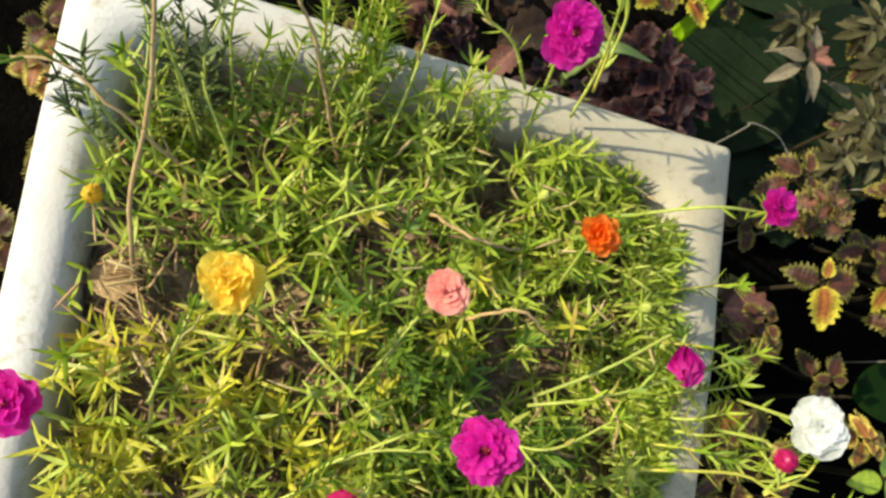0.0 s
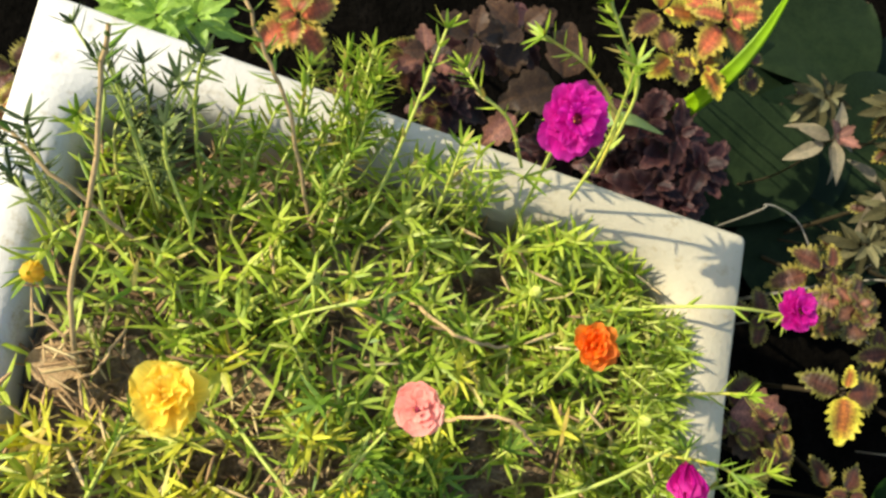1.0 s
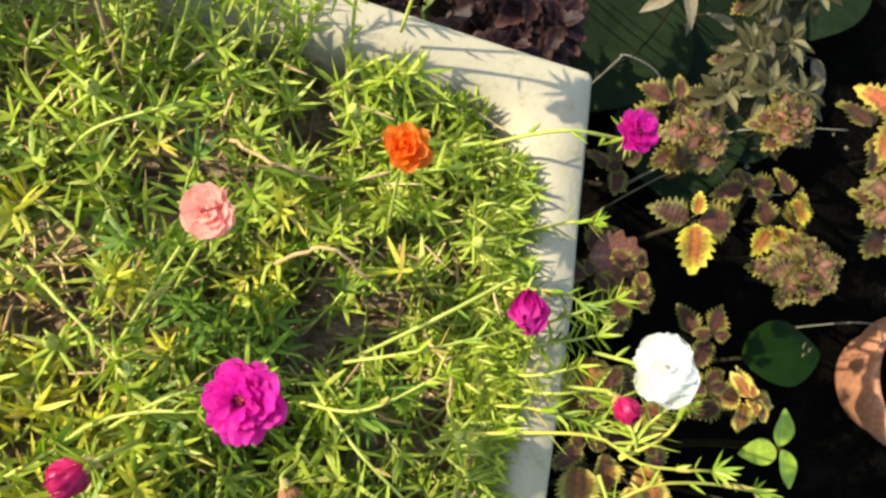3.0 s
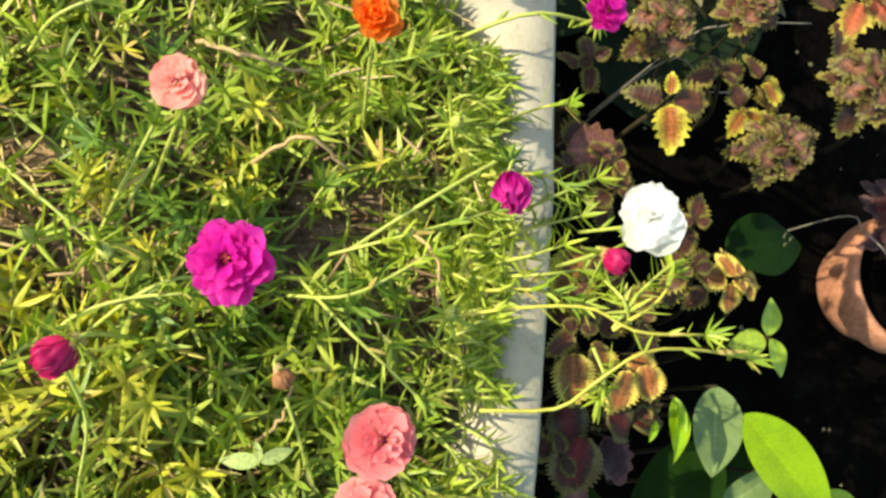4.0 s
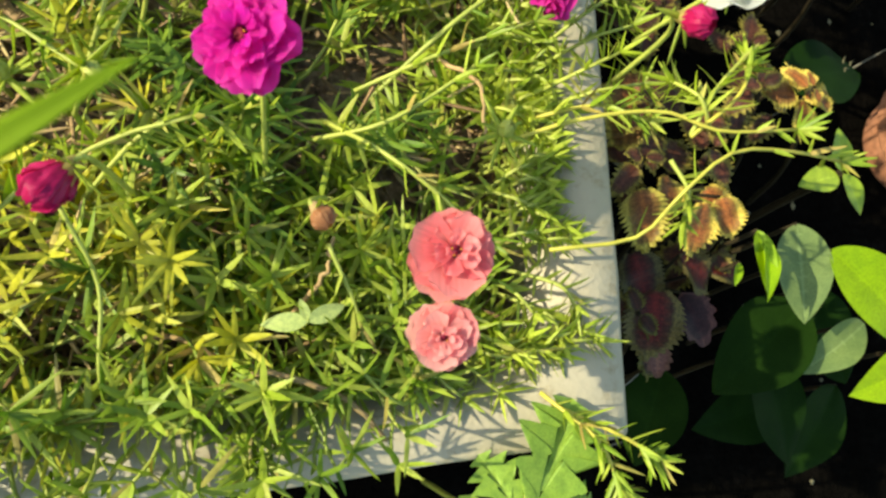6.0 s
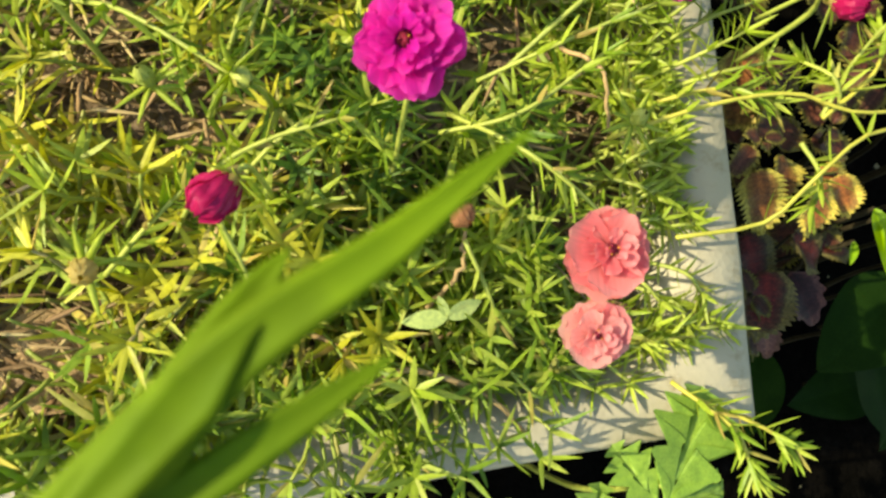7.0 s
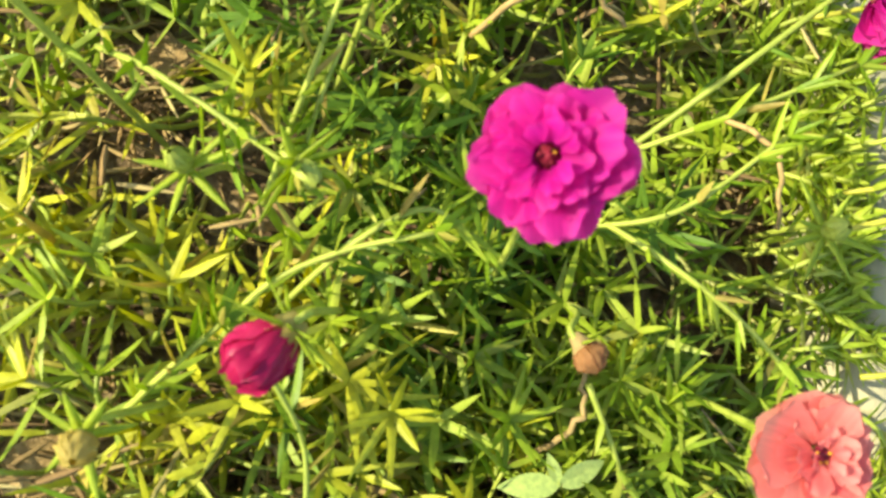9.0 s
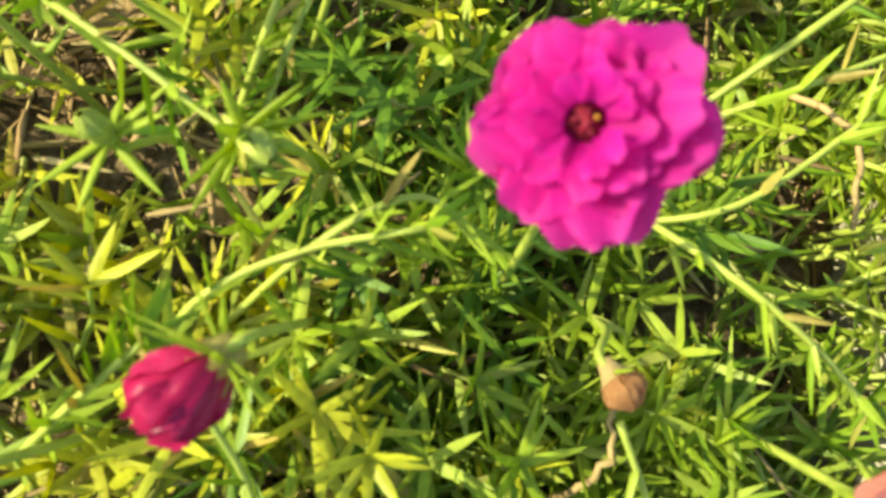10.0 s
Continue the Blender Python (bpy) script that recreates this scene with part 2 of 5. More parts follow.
YOUNG = foliage("young_lime_leaf", [(0.0, (0.42, 0.58, 0.06)), (1.0, (0.5, 0.66, 0.08))], 0.45, 0.4, "object", 60, patch=3.0, ribs=0.4)
BEIGE = foliage("beige_leaf", [(0.0, (0.13, 0.108, 0.075)), (1.0, (0.24, 0.2, 0.145))], 0.25, 0.6, "object", 90, 0.2, ribs=0.4)
BLADE = foliage("bright_blade", [(0.0, (0.189, 0.31, 0.011)), (1.0, (0.241, 0.361, 0.014))], 0.5, 0.65, "object", 60, 0.2, 40.0)


# ---- mesh helpers ----
def link(name, verts, faces, material, parent=None, label="", smooth=True):
    me = bpy.data.meshes.new(name)
    me.from_pydata([tuple(v) for v in verts], [], [tuple(f) for f in faces])
    me.materials.append(material)
    me.polygons.foreach_set("use_smooth", [smooth] * len(me.polygons))
    me.update()
    ob = new(name, me)
    ob.parent = parent
    if label:
        tagged(ob, label)
    return ob


def share(name, mesh, m, parent):
    """One more piece on a mesh that is there already."""
    ob = new(name, mesh)
    ob.parent = parent
    ob.matrix_basis = m
    return ob


def thing(name, label, category, group="", kind="", at=(0, 0, 0)):
    ob = new(name)
    ob.empty_display_size = 0.01
    ob.location = at
    return tagged(ob, label, category, group, kind)


def unit(v):
    v = np.asarray(v, float)
    return v / (np.linalg.norm(v) + 1e-12)


def smooth_line(points, n):
    """n points on a soft curve through the given ones."""
    p = np.asarray(points, float)
    if len(p) == 2:
        p = np.stack([p[0], (p[0] + p[1]) / 2 + (0, 0, 0.003), p[1]])
    q = np.concatenate([[2 * p[0] - p[1]], p, [2 * p[-1] - p[-2]]])
    res = []
    for s in np.linspace(0, len(p) - 1 - 1e-6, n):
        i, u = int(s), s - int(s)
        a, b, c, d = q[i:i + 4]
        res.append(0.5 * (2 * b + (c - a) * u + (2 * a - 5 * b + 4 * c - d) * u * u + (3 * b - a - 3 * c + d) * u ** 3))
    return np.array(res)


class Batch:
    """Many small pieces gathered into one mesh."""
    def __init__(self):
        self.verts, self.faces, self.count = [], [], 0

    def put(self, verts, faces):
        self.verts.append(verts)
        self.faces.extend([tuple(i + self.count for i in f) for f in faces])
        self.count += len(verts)

    def tube(self, line, r0, r1, sides=5):
        line = np.asarray(line, float)
        n = len(line)
        way = np.gradient(line, axis=0)
        verts = []
        side = unit(np.cross(way[0], (0.31, 0.2, 0.93)))
        for i in range(n):
            d = unit(way[i])
            side = unit(side - d * side.dot(d))
            up = np.cross(d, side)
            r = r0 + (r1 - r0) * i / (n - 1)
            for k in range(sides):
                a = 2 * math.pi * k / sides
                verts.append(line[i] + r * (math.cos(a) * side + math.sin(a) * up))
        faces = [(i * sides + k, i * sides + (k + 1) % sides, (i + 1) * sides + (k + 1) % sides, (i + 1) * sides + k) for i in range(n - 1) for k in range(sides)]
        faces += [tuple(range(sides))[::-1], tuple((n - 1) * sides + k for k in range(sides))]
        self.put(np.array(verts), faces)

    def needle(self, base, way, normal, length, width, bend=0.0):
        way = unit(way)
        side = unit(np.cross(normal, way))
        up = np.cross(way, side)
        f = np.array([way * length, side * width, up * width])
        v = NEEDLE_V.copy()
        v[:, 2] += bend * (length / width) * v[:, 0] ** 2
        self.put(base + v @ f, NEEDLE_F)

    def link(self, name, material, parent=None, label="", smooth=True):
        if not self.verts:
            return None
        return link(name, np.concatenate(self.verts), self.faces, material, parent, label, smooth)


def needle_template():
    rings = [(0.0, 0.55), (0.22, 1.0), (0.58, 0.84), (0.85, 0.42)]
    v, f = [], []
    for x, w in rings:
        v += [(x, w / 2, w * 0.05), (x, 0, w * 0.1), (x, -w / 2, w * 0.05), (x, 0, -w * 0.12)]
    v.append((1.0, 0, 0))
    for i in range(3):
        for k in range(4):
            f.append((4 * i + k, 4 * i + (k + 1) % 4, 4 * i + 4 + (k + 1) % 4, 4 * i + 4 + k))
    f += [(12 + k, 12 + (k + 1) % 4, 16) for k in range(4)]
    return np.array(v, float), f


NEEDLE_V, NEEDLE_F = needle_template()
rng = np.random.default_rng(7)


# ---- ground ----
def rolling_sheet(name, xs, ys, height, material):
    verts = [(x, y, height(x, y)) for y in ys for x in xs]
    n = len(xs)
    faces = [(j * n + i, j * n + i + 1, (j + 1) * n + i + 1, (j + 1) * n + i) for j in range(len(ys) - 1) for i in range(n - 1)]
    return link(name, verts, faces, material)


spread = lambda lo, hi, far: sorted({-far, -far / 4, -far / 20, *np.linspace(lo, hi, 90), far / 20, far / 4, far})
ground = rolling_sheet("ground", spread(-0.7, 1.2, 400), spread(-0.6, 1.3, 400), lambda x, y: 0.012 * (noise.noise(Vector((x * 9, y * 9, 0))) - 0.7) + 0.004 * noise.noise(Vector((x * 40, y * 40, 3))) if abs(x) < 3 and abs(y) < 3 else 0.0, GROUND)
tagged(ground, "garden soil between plants, deep shade put into its colour", "ground", kind="structure")

# ---- the white box ----
CORNERS = [(0.263, 0.467), (-0.199, 0.473), (-0.155, 0.046), (0.283, 0.1)]
RIM = 0.25


def rounded_loop(inset, radius, shift=0.0):
    """The box's outline, drawn in by inset, with rounded corners."""
    c = [Vector(p) for p in CORNERS]
    edges = []
    for i in range(4):
        a, b = c[i], c[(i + 1) % 4]
        d = (b - a).normalized()
        edges.append((a + Vector((-d.y, d.x)) * inset, d))
    corner = []
    for i in range(4):
        (p, d), (q, e) = edges[i - 1], edges[i]
        k = ((q - p).x * e.y - (q - p).y * e.x) / (d.x * e.y - d.y * e.x)
        corner.append(p + d * k)
    loop = []
    for i in range(4):
        p, a, b = corner[i], corner[i - 1], corner[(i + 1) % 4]
        ta, tb = p + (a - p).normalized() * radius, p + (b - p).normalized() * radius
        for k in range(9):
            u = k / 8
            loop.append(ta * (1 - u) ** 2 + p * 2 * u * (1 - u) + tb * u * u)
        nxt = corner[(i + 1) % 4]
        tn = nxt + (p - nxt).normalized() * radius
        swell = 0.0045 if i == 3 else 0.0       # the wall on +x bulges a little
        for k in range(1, 10):
            loop.append(tb.lerp(tn, k / 10) + Vector((swell * 4 * k / 10 * (1 - k / 10), 0)))
    return loop


def foam_box():
    body = [(0.05, 0.06, 0.03), (0.03, 0.02, 0.0), (0.026, 0.02, 0.004), (0.008, 0.006, 0.205), (0.0, 0.006, 0.207)]
    rim = [(0.0, 0.006, 0.207), (0.0, 0.005, 0.247), (0.0025, 0.006, RIM), (0.022, 0.042, RIM + 0.0005), (0.028, 0.048, RIM - 0.0012), (0.033, 0.052, RIM - 0.005), (0.0365, 0.055, RIM - 0.012), (0.038, 0.056, RIM - 0.022)]
    lining = [(0.038, 0.056, RIM - 0.022), (0.043, 0.058, 0.17), (0.05, 0.06, 0.03)]
    base = thing("planter_box", "white polystyrene foam box with thick rounded rim, used as planter", "planter box")
    for name, rings in (("outer_wall", body), ("rim", rim), ("inner_wall", lining)):
        verts, faces, n = [], [], 0
        for inset, radius, z in rings:
            loop = rounded_loop(inset, radius)
            n = len(loop)
            for p in loop:
                wob = 0.0012 * noise.noise(Vector((p.x * 22, p.y * 22, z * 30)))
                verts.append((p.x + wob, p.y + wob, z + (wob * 0.8 if z > 0.1 else 0)))
        for i in range(len(rings) - 1):
            faces += [(i * n + k, i * n + (k + 1) % n, (i + 1) * n + (k + 1) % n, (i + 1) * n + k) for k in range(n)]
        if name == "outer_wall":
            faces.append(tuple(n + k for k in range(n))[::-1])
        if name == "inner_wall":
            faces.append(tuple(2 * n + k for k in range(n)))
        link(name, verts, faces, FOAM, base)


foam_box()


def inside(x, y, inset):
    for i in range(4):
        (ax, ay), (bx, by) = CORNERS[i], CORNERS[(i + 1) % 4]
        l = math.hypot(bx - ax, by - ay)
        if ((bx - ax) * (y - ay) - (by - ay) * (x - ax)) / l < inset:
            return False
    return True


def soil_height(x, y):
    return 0.212 + 0.012 * noise.noise(Vector((x * 14, y * 14, 5))) + 0.005 * noise.noise(Vector((x * 50, y * 50, 8))) + 0.03 * math.exp(-((x + 0.02) ** 2 + (y - 0.135) ** 2) / 0.0016) - 0.032 * math.exp(-((x + 0.075) ** 2 / 0.004 + (y - 0.428) ** 2 / 0.0007)) + 0.02 * math.exp(-((x + 0.12) ** 2 + (y - 0.27) ** 2) / 0.0014)


def box_soil():
    loop = rounded_loop(0.041, 0.057)
    c = Vector((sum(p.x for p in loop) / len(loop), sum(p.y for p in loop) / len(loop)))
    verts, faces, n = [(c.x, c.y, soil_height(c.x, c.y))], [], len(loop)
    for r in range(1, 31):
        for p in loop:
            q = c.lerp(p, r / 30)
            verts.append((q.x, q.y, soil_height(q.x, q.y)))
    faces += [(0, 1 + k, 1 + (k + 1) % n) for k in range(n)]
    for r in range(29):
        faces += [(1 + r * n + k, 1 + (r + 1) * n + k, 1 + (r + 1) * n + (k + 1) % n, 1 + r * n + (k + 1) % n) for k in range(n)]
    return link("potting_soil", verts, faces, BOX_SOIL)


tagged(box_soil(), "crumbly brown potting soil filling the foam box", "soil", kind="stuff")

# ---- moss roses in the box ----
BARE = [(-0.08, 0.432, 0.03), (-0.14, 0.41, 0.03), (-0.03, 0.44, 0.03), (0.03, 0.447, 0.03), (0.09, 0.45, 0.03), (-0.03, 0.14, 0.03), (-0.12, 0.275, 0.042), (-0.13, 0.12, 0.03), (0.225, 0.26, 0.012), (0.04, 0.148, 0.02), (0.03, 0.236, 0.013), (-0.014, 0.254, 0.012), (0.032, 0.303, 0.014), (-0.013, 0.236, 0.011), (-0.016, 0.284, 0.016)]
HOLES = [(-0.032, 0.14, 0.026), (0.04, 0.148, 0.016), (0.03, 0.236, 0.011), (0.032, 0.303, 0.011), (-0.013, 0.24, 0.01), (-0.016, 0.284, 0.011), (-0.12, 0.272, 0.02)]
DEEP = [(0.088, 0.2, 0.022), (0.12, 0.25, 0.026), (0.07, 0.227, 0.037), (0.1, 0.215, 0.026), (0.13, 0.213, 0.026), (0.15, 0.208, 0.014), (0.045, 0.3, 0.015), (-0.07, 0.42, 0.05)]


def near(spots, x, y):
    return any((x - a) ** 2 + (y - b) ** 2 < r * r for a, b, r in spots)


def sprig(stems, leaves, start, heading, top, steps, leafy=0.3, size=1.0, young=None):
    """One creeping shoot: a stem that wanders and lifts its tip, needle leaves round it and a star of them at the end."""
    p = np.array(start, float)
    d = unit((math.cos(heading), math.sin(heading), 0.9))
    line = [p.copy()]
    out = rng.random() < 0.55
    edge = rng.choice((0.012, 0.036, 0.052), p=(0.1, 0.2, 0.7))
    for i in range(steps):
        pull = (top - p[2]) * 14
        d = unit(d + rng.normal(0, 0.22, 3) * (1, 1, 0.6) + (0, 0, pull * 0.3 - d[2] * 0.25 + (0.35 if i > steps - 4 else 0)))
        q = p + d * 0.0062 * size
        limit = 0.044 if q[0] > 0.14 and q[1] > 0.37 else 0.056 if q[0] > 0.18 and q[1] < 0.2 else edge if q[0] > 0.2 and q[1] < 0.4 else 0.02 if q[1] > 0.38 and -0.14 < q[0] < 0.125 else (0.004 if out and q[0] < 0.19 else 0.034) if q[1] < 0.15 else 0.04
        if not inside(q[0], q[1], limit):
            c = unit(np.array((0.05, 0.27, q[2])) - q)
            d = unit(d + c * 0.9)
            q = p + d * 0.0062 * size
        if not inside(q[0], q[1], 0.042) and q[2] < RIM + 0.003:
            q[2] = RIM + 0.003
        if 0.19 < q[0] < 0.24:
            q[2] = min(q[2], 0.246)
        p = q
        line.append(p.copy())
    line = np.array(line)
    stems.tube(line, 0.0013 * size, 0.0008 * size, 4)
    turn = rng.uniform(0, 6.28)
    leafy += rng.uniform(-0.05, 0.25)
    for i in range(int(len(line) * leafy), len(line)):
        d = unit(line[min(i + 1, len(line) - 1)] - line[max(i - 1, 0)])
        a = unit(np.cross(d, (0.2, 0.1, 0.97)))
        b = np.cross(d, a)
        for k in range(2 if i > len(line) * 0.55 else 1):
            turn += 2.4
            s = math.cos(turn) * a + math.sin(turn) * b
            at = line[i] + s * 0.008
            if near(HOLES, *at[:2]) and rng.random() < 0.85 or noise.noise(Vector((at[0] * 26, at[1] * 26, 21))) < -0.06 and rng.random() < 0.78:
                continue
            w = unit((s * rng.uniform(0.7, 1.1) + d * rng.uniform(0.1, 0.9) + rng.normal(0, 0.15, 3)) * (1, 1, 0.75))
            (young if young and i > len(line) - 4 else leaves).needle(line[i] + s * 0.0008, w, unit(d * 0.5 + np.array((-0.15, 0, 0.6)) + rng.normal(0, 0.25, 3)), rng.uniform(0.012, 0.026) * size, rng.uniform(0.0018, 0.0031) * size, rng.uniform(-0.3, 0.3))
    if not near(HOLES, line[-1][0], line[-1][1]):
        star(young or leaves, line[-1], unit(line[-1] - line[-3]), int(rng.integers(3, 7)), 0.0195 * size, 0.0029 * size)


def star(leaves, at, axis, n, length, width, spread_=0.75):
    a = unit(np.cross(axis, (0.2, 0.95, 0.1)))
    b = np.cross(axis, a)
    t0 = rng.uniform(0, 6.28)
    for k in range(n):
        t = t0 + 2.4 * k
        s = math.cos(t) * a + math.sin(t) * b
        w = unit(s * rng.uniform(0.5, 1.0) * spread_ / 0.75 + axis * rng.uniform(0.25, 0.8))
        leaves.needle(at, w, axis, length * rng.uniform(0.7, 1.2), width * rng.uniform(0.8, 1.15), rng.uniform(-0.05, 0.15))


def moss_roses():
    """The bed, plant by plant."""
    cells = {}
    made = 0
    while made < 510:
        x, y = rng.uniform(-0.19, 0.28), rng.uniform(0.05, 0.47)
        if not inside(x, y, 0.05) or near(BARE, x, y) or (x < 0.06 and y < 0.3 and rng.random() < 0.06):
            continue
        if noise.noise(Vector((x * 26, y * 26, 21))) < -0.04 and rng.random() < 0.92:
            continue
        made += 1
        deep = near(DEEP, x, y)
        key = (int((x + 0.2) / 0.1), int((y - 0.04) / 0.11))
        if key not in cells:
            cells[key] = [Batch() for k in range(5)]
        stems, leaves, dark, tips, dry = cells[key]
        if rng.random() < (0.92 if x < 0.04 and y < 0.25 else 0.7 if x < 0.08 and y < 0.29 else 0.05):
            leaves = dry
        lift = 0.268 + 0.016 * noise.noise(Vector((x * 8, y * 8, 2))) + 0.02 * noise.noise(Vector((x * 30, y * 30, 11))) + rng.uniform(-0.016, 0.016)
        lift = min(lift, 0.23 + max(0.0, 0.222 - x) * 0.33 + rng.uniform(-0.006, 0.003), 0.24 + max(0.0, 0.42 - y) * 0.45)
        if x > 0.16 and y < 0.19:
            lift = min(lift, 0.236)
        far = y > 0.365 and x < 0.09
        if far:
            lift = min(lift, 0.224)
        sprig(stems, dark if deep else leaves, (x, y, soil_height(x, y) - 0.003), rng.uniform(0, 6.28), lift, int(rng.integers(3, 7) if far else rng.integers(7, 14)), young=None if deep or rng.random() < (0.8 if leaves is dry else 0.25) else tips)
    for k in range(60):
        x, y = rng.uniform(0.0, 0.14), rng.uniform(0.12, 0.2)
        key = (int((x + 0.2) / 0.1), int((y - 0.04) / 0.11))
        if key in cells and inside(x, y, 0.042) and not near(HOLES, x, y):
            sprig(cells[key][0], cells[key][4 if x < 0.07 else 1], (x, y, soil_height(x, y)), rng.uniform(0, 6.28), rng.uniform(0.266, 0.284), int(rng.integers(9, 14)), 0.35, 1.0, cells[key][3])
    for k in range(18):
        x, y = rng.uniform(-0.005, 0.075), rng.uniform(0.152, 0.178)
        key = (int((x + 0.2) / 0.1), int((y - 0.04) / 0.11))
        sprig(cells[key][0], cells[key][4], (x, y, soil_height(x, y)), rng.uniform(0, 6.28), rng.uniform(0.272, 0.286), int(rng.integers(10, 14)), 0.3)
    for k in range(9):
        x = rng.uniform(-0.01, 0.13) if k % 8 else rng.uniform(-0.155, -0.02)
        y = rng.uniform(0.37, 0.43) if x < 0.05 else rng.uniform(0.40, 0.428)
        key = (int((x + 0.2) / 0.1), int((y - 0.04) / 0.11))
        if key in cells:
            sprig(cells[key][0], cells[key][1], (x, y, soil_height(x, y)), rng.uniform(0.6, 2.5), rng.uniform(0.265, 0.3), int(rng.integers(11, 17)), 0.45, 0.9)
    for k in range(104):
        x, y = rng.uniform(0.195, 0.232), rng.uniform(0.135, 0.4)
        if k > 12:
            x = rng.uniform(-0.11, 0.19)
            y = 0.046 + 0.117 * (x + 0.155) + rng.uniform(0.045, 0.065)
        key = (int((x + 0.2) / 0.1), int((y - 0.04) / 0.11))
        if key in cells and inside(x, y, 0.042):
            sprig(cells[key][0], cells[key][1], (x, y, soil_height(x, y)), rng.uniform(-0.9, 0.9) - (1.57 if k > 12 else 0), rng.uniform(0.252, 0.264), int(rng.integers(9, 15)), 0.45, 0.9)
    for stems, leaves, dark, tips, dry in cells.values():
        plant = thing("moss_rose_plant", "sprawling moss rose with yellow-green needle leaves in the foam box", "plant", "moss roses in the box")
        tagged(stems.link("stalk_tangle", STEM, plant, "pale green fleshy stems"), kind="stuff")
        for b, m, l in ((leaves, NEEDLE, "yellow-green needle leaves"), (tips, NEEDLE_TIP, "bright lime young needle leaves"), (dry, NEEDLE_DRY, "yellowing olive needle leaves"), (dark, NEEDLE_DEEP, "deep green needle leaves")):
            o = b.link("foliage", m, plant, l, False)
            if o:
                tagged(o, kind="stuff")


moss_roses()


# ---- flowers ----
def petal_mesh(name, length, width, cup, ruffle, material, seed, notch=0.07):
    """A broad petal from its base outwards along +x, ruffled towards the rim."""
    nu, nv = 8, 11
    verts, faces = [], []
    r = random.Random(seed)
    ph, ph2 = r.uniform(0, 6), r.uniform(0, 6)
    for i in range(nu):
        u = i / (nu - 1)
        w = width / 2 * (0.22 + 0.78 * u ** 0.7) * math.sqrt(max(1 - max(0, (u - 0.4) / 0.72) ** 2.4, 0.06))
        for j in range(nv):
            v = 2 * j / (nv - 1) - 1
            x = length * (u - notch * u ** 4 * math.exp(-(v * 2.6) ** 2) - 0.3 * u * u * abs(v) ** 2.4 + 0.022 * u ** 4 * math.sin(8 * v + ph2))
            z = cup * length * u ** 1.6 + 0.12 * width * v * v * (1 - 0.6 * u) + ruffle * length * u * u * (math.sin(3.1 * v + ph) + 0.55 * math.sin(6.7 * v + ph2))
            verts.append((x, v * w, z))
    for i in range(nu - 1):
        for j in range(nv - 1):
            a = i * nv + j
            faces.append((a, a + nv, a + nv + 1, a + 1))
    me = bpy.data.meshes.new(name)
    me.from_pydata(verts, [], faces)
    me.materials.append(material)
    me.polygons.foreach_set("use_smooth", [True] * len(me.polygons))
    me.attributes.new("outer", "FLOAT", "POINT").data.foreach_set("value", [(i // nv) / (nu - 1) for i in range(nu * nv)])
    return me


def facing(at, normal, turn=0.0):
    """A pose at a place, its z along the normal."""
    return Matrix.Translation(at) @ Vector(normal).to_track_quat("Z", "Y").to_matrix().to_4x4() @ pose(0, 0, 0, 0, 0, turn)


UNIT = {}


def bract(parent, at, way, normal, length, width, material):
    """One needle leaf, a piece of its own on a shared mesh."""
    if material not in UNIT:
        b = Batch()
        b.put(NEEDLE_V * 1.0, NEEDLE_F)
        o = b.link("bract", material)
        UNIT[material] = o.data
        bpy.data.objects.remove(o)
    x = unit(way)
    y = unit(np.cross(normal, x))
    z = np.cross(x, y)
    m = Matrix([[x[i] * length, y[i] * width, z[i] * width, at[i]] for i in range(3)] + [[0, 0, 0, 1]])
    return share("bract", UNIT[material], m, parent)


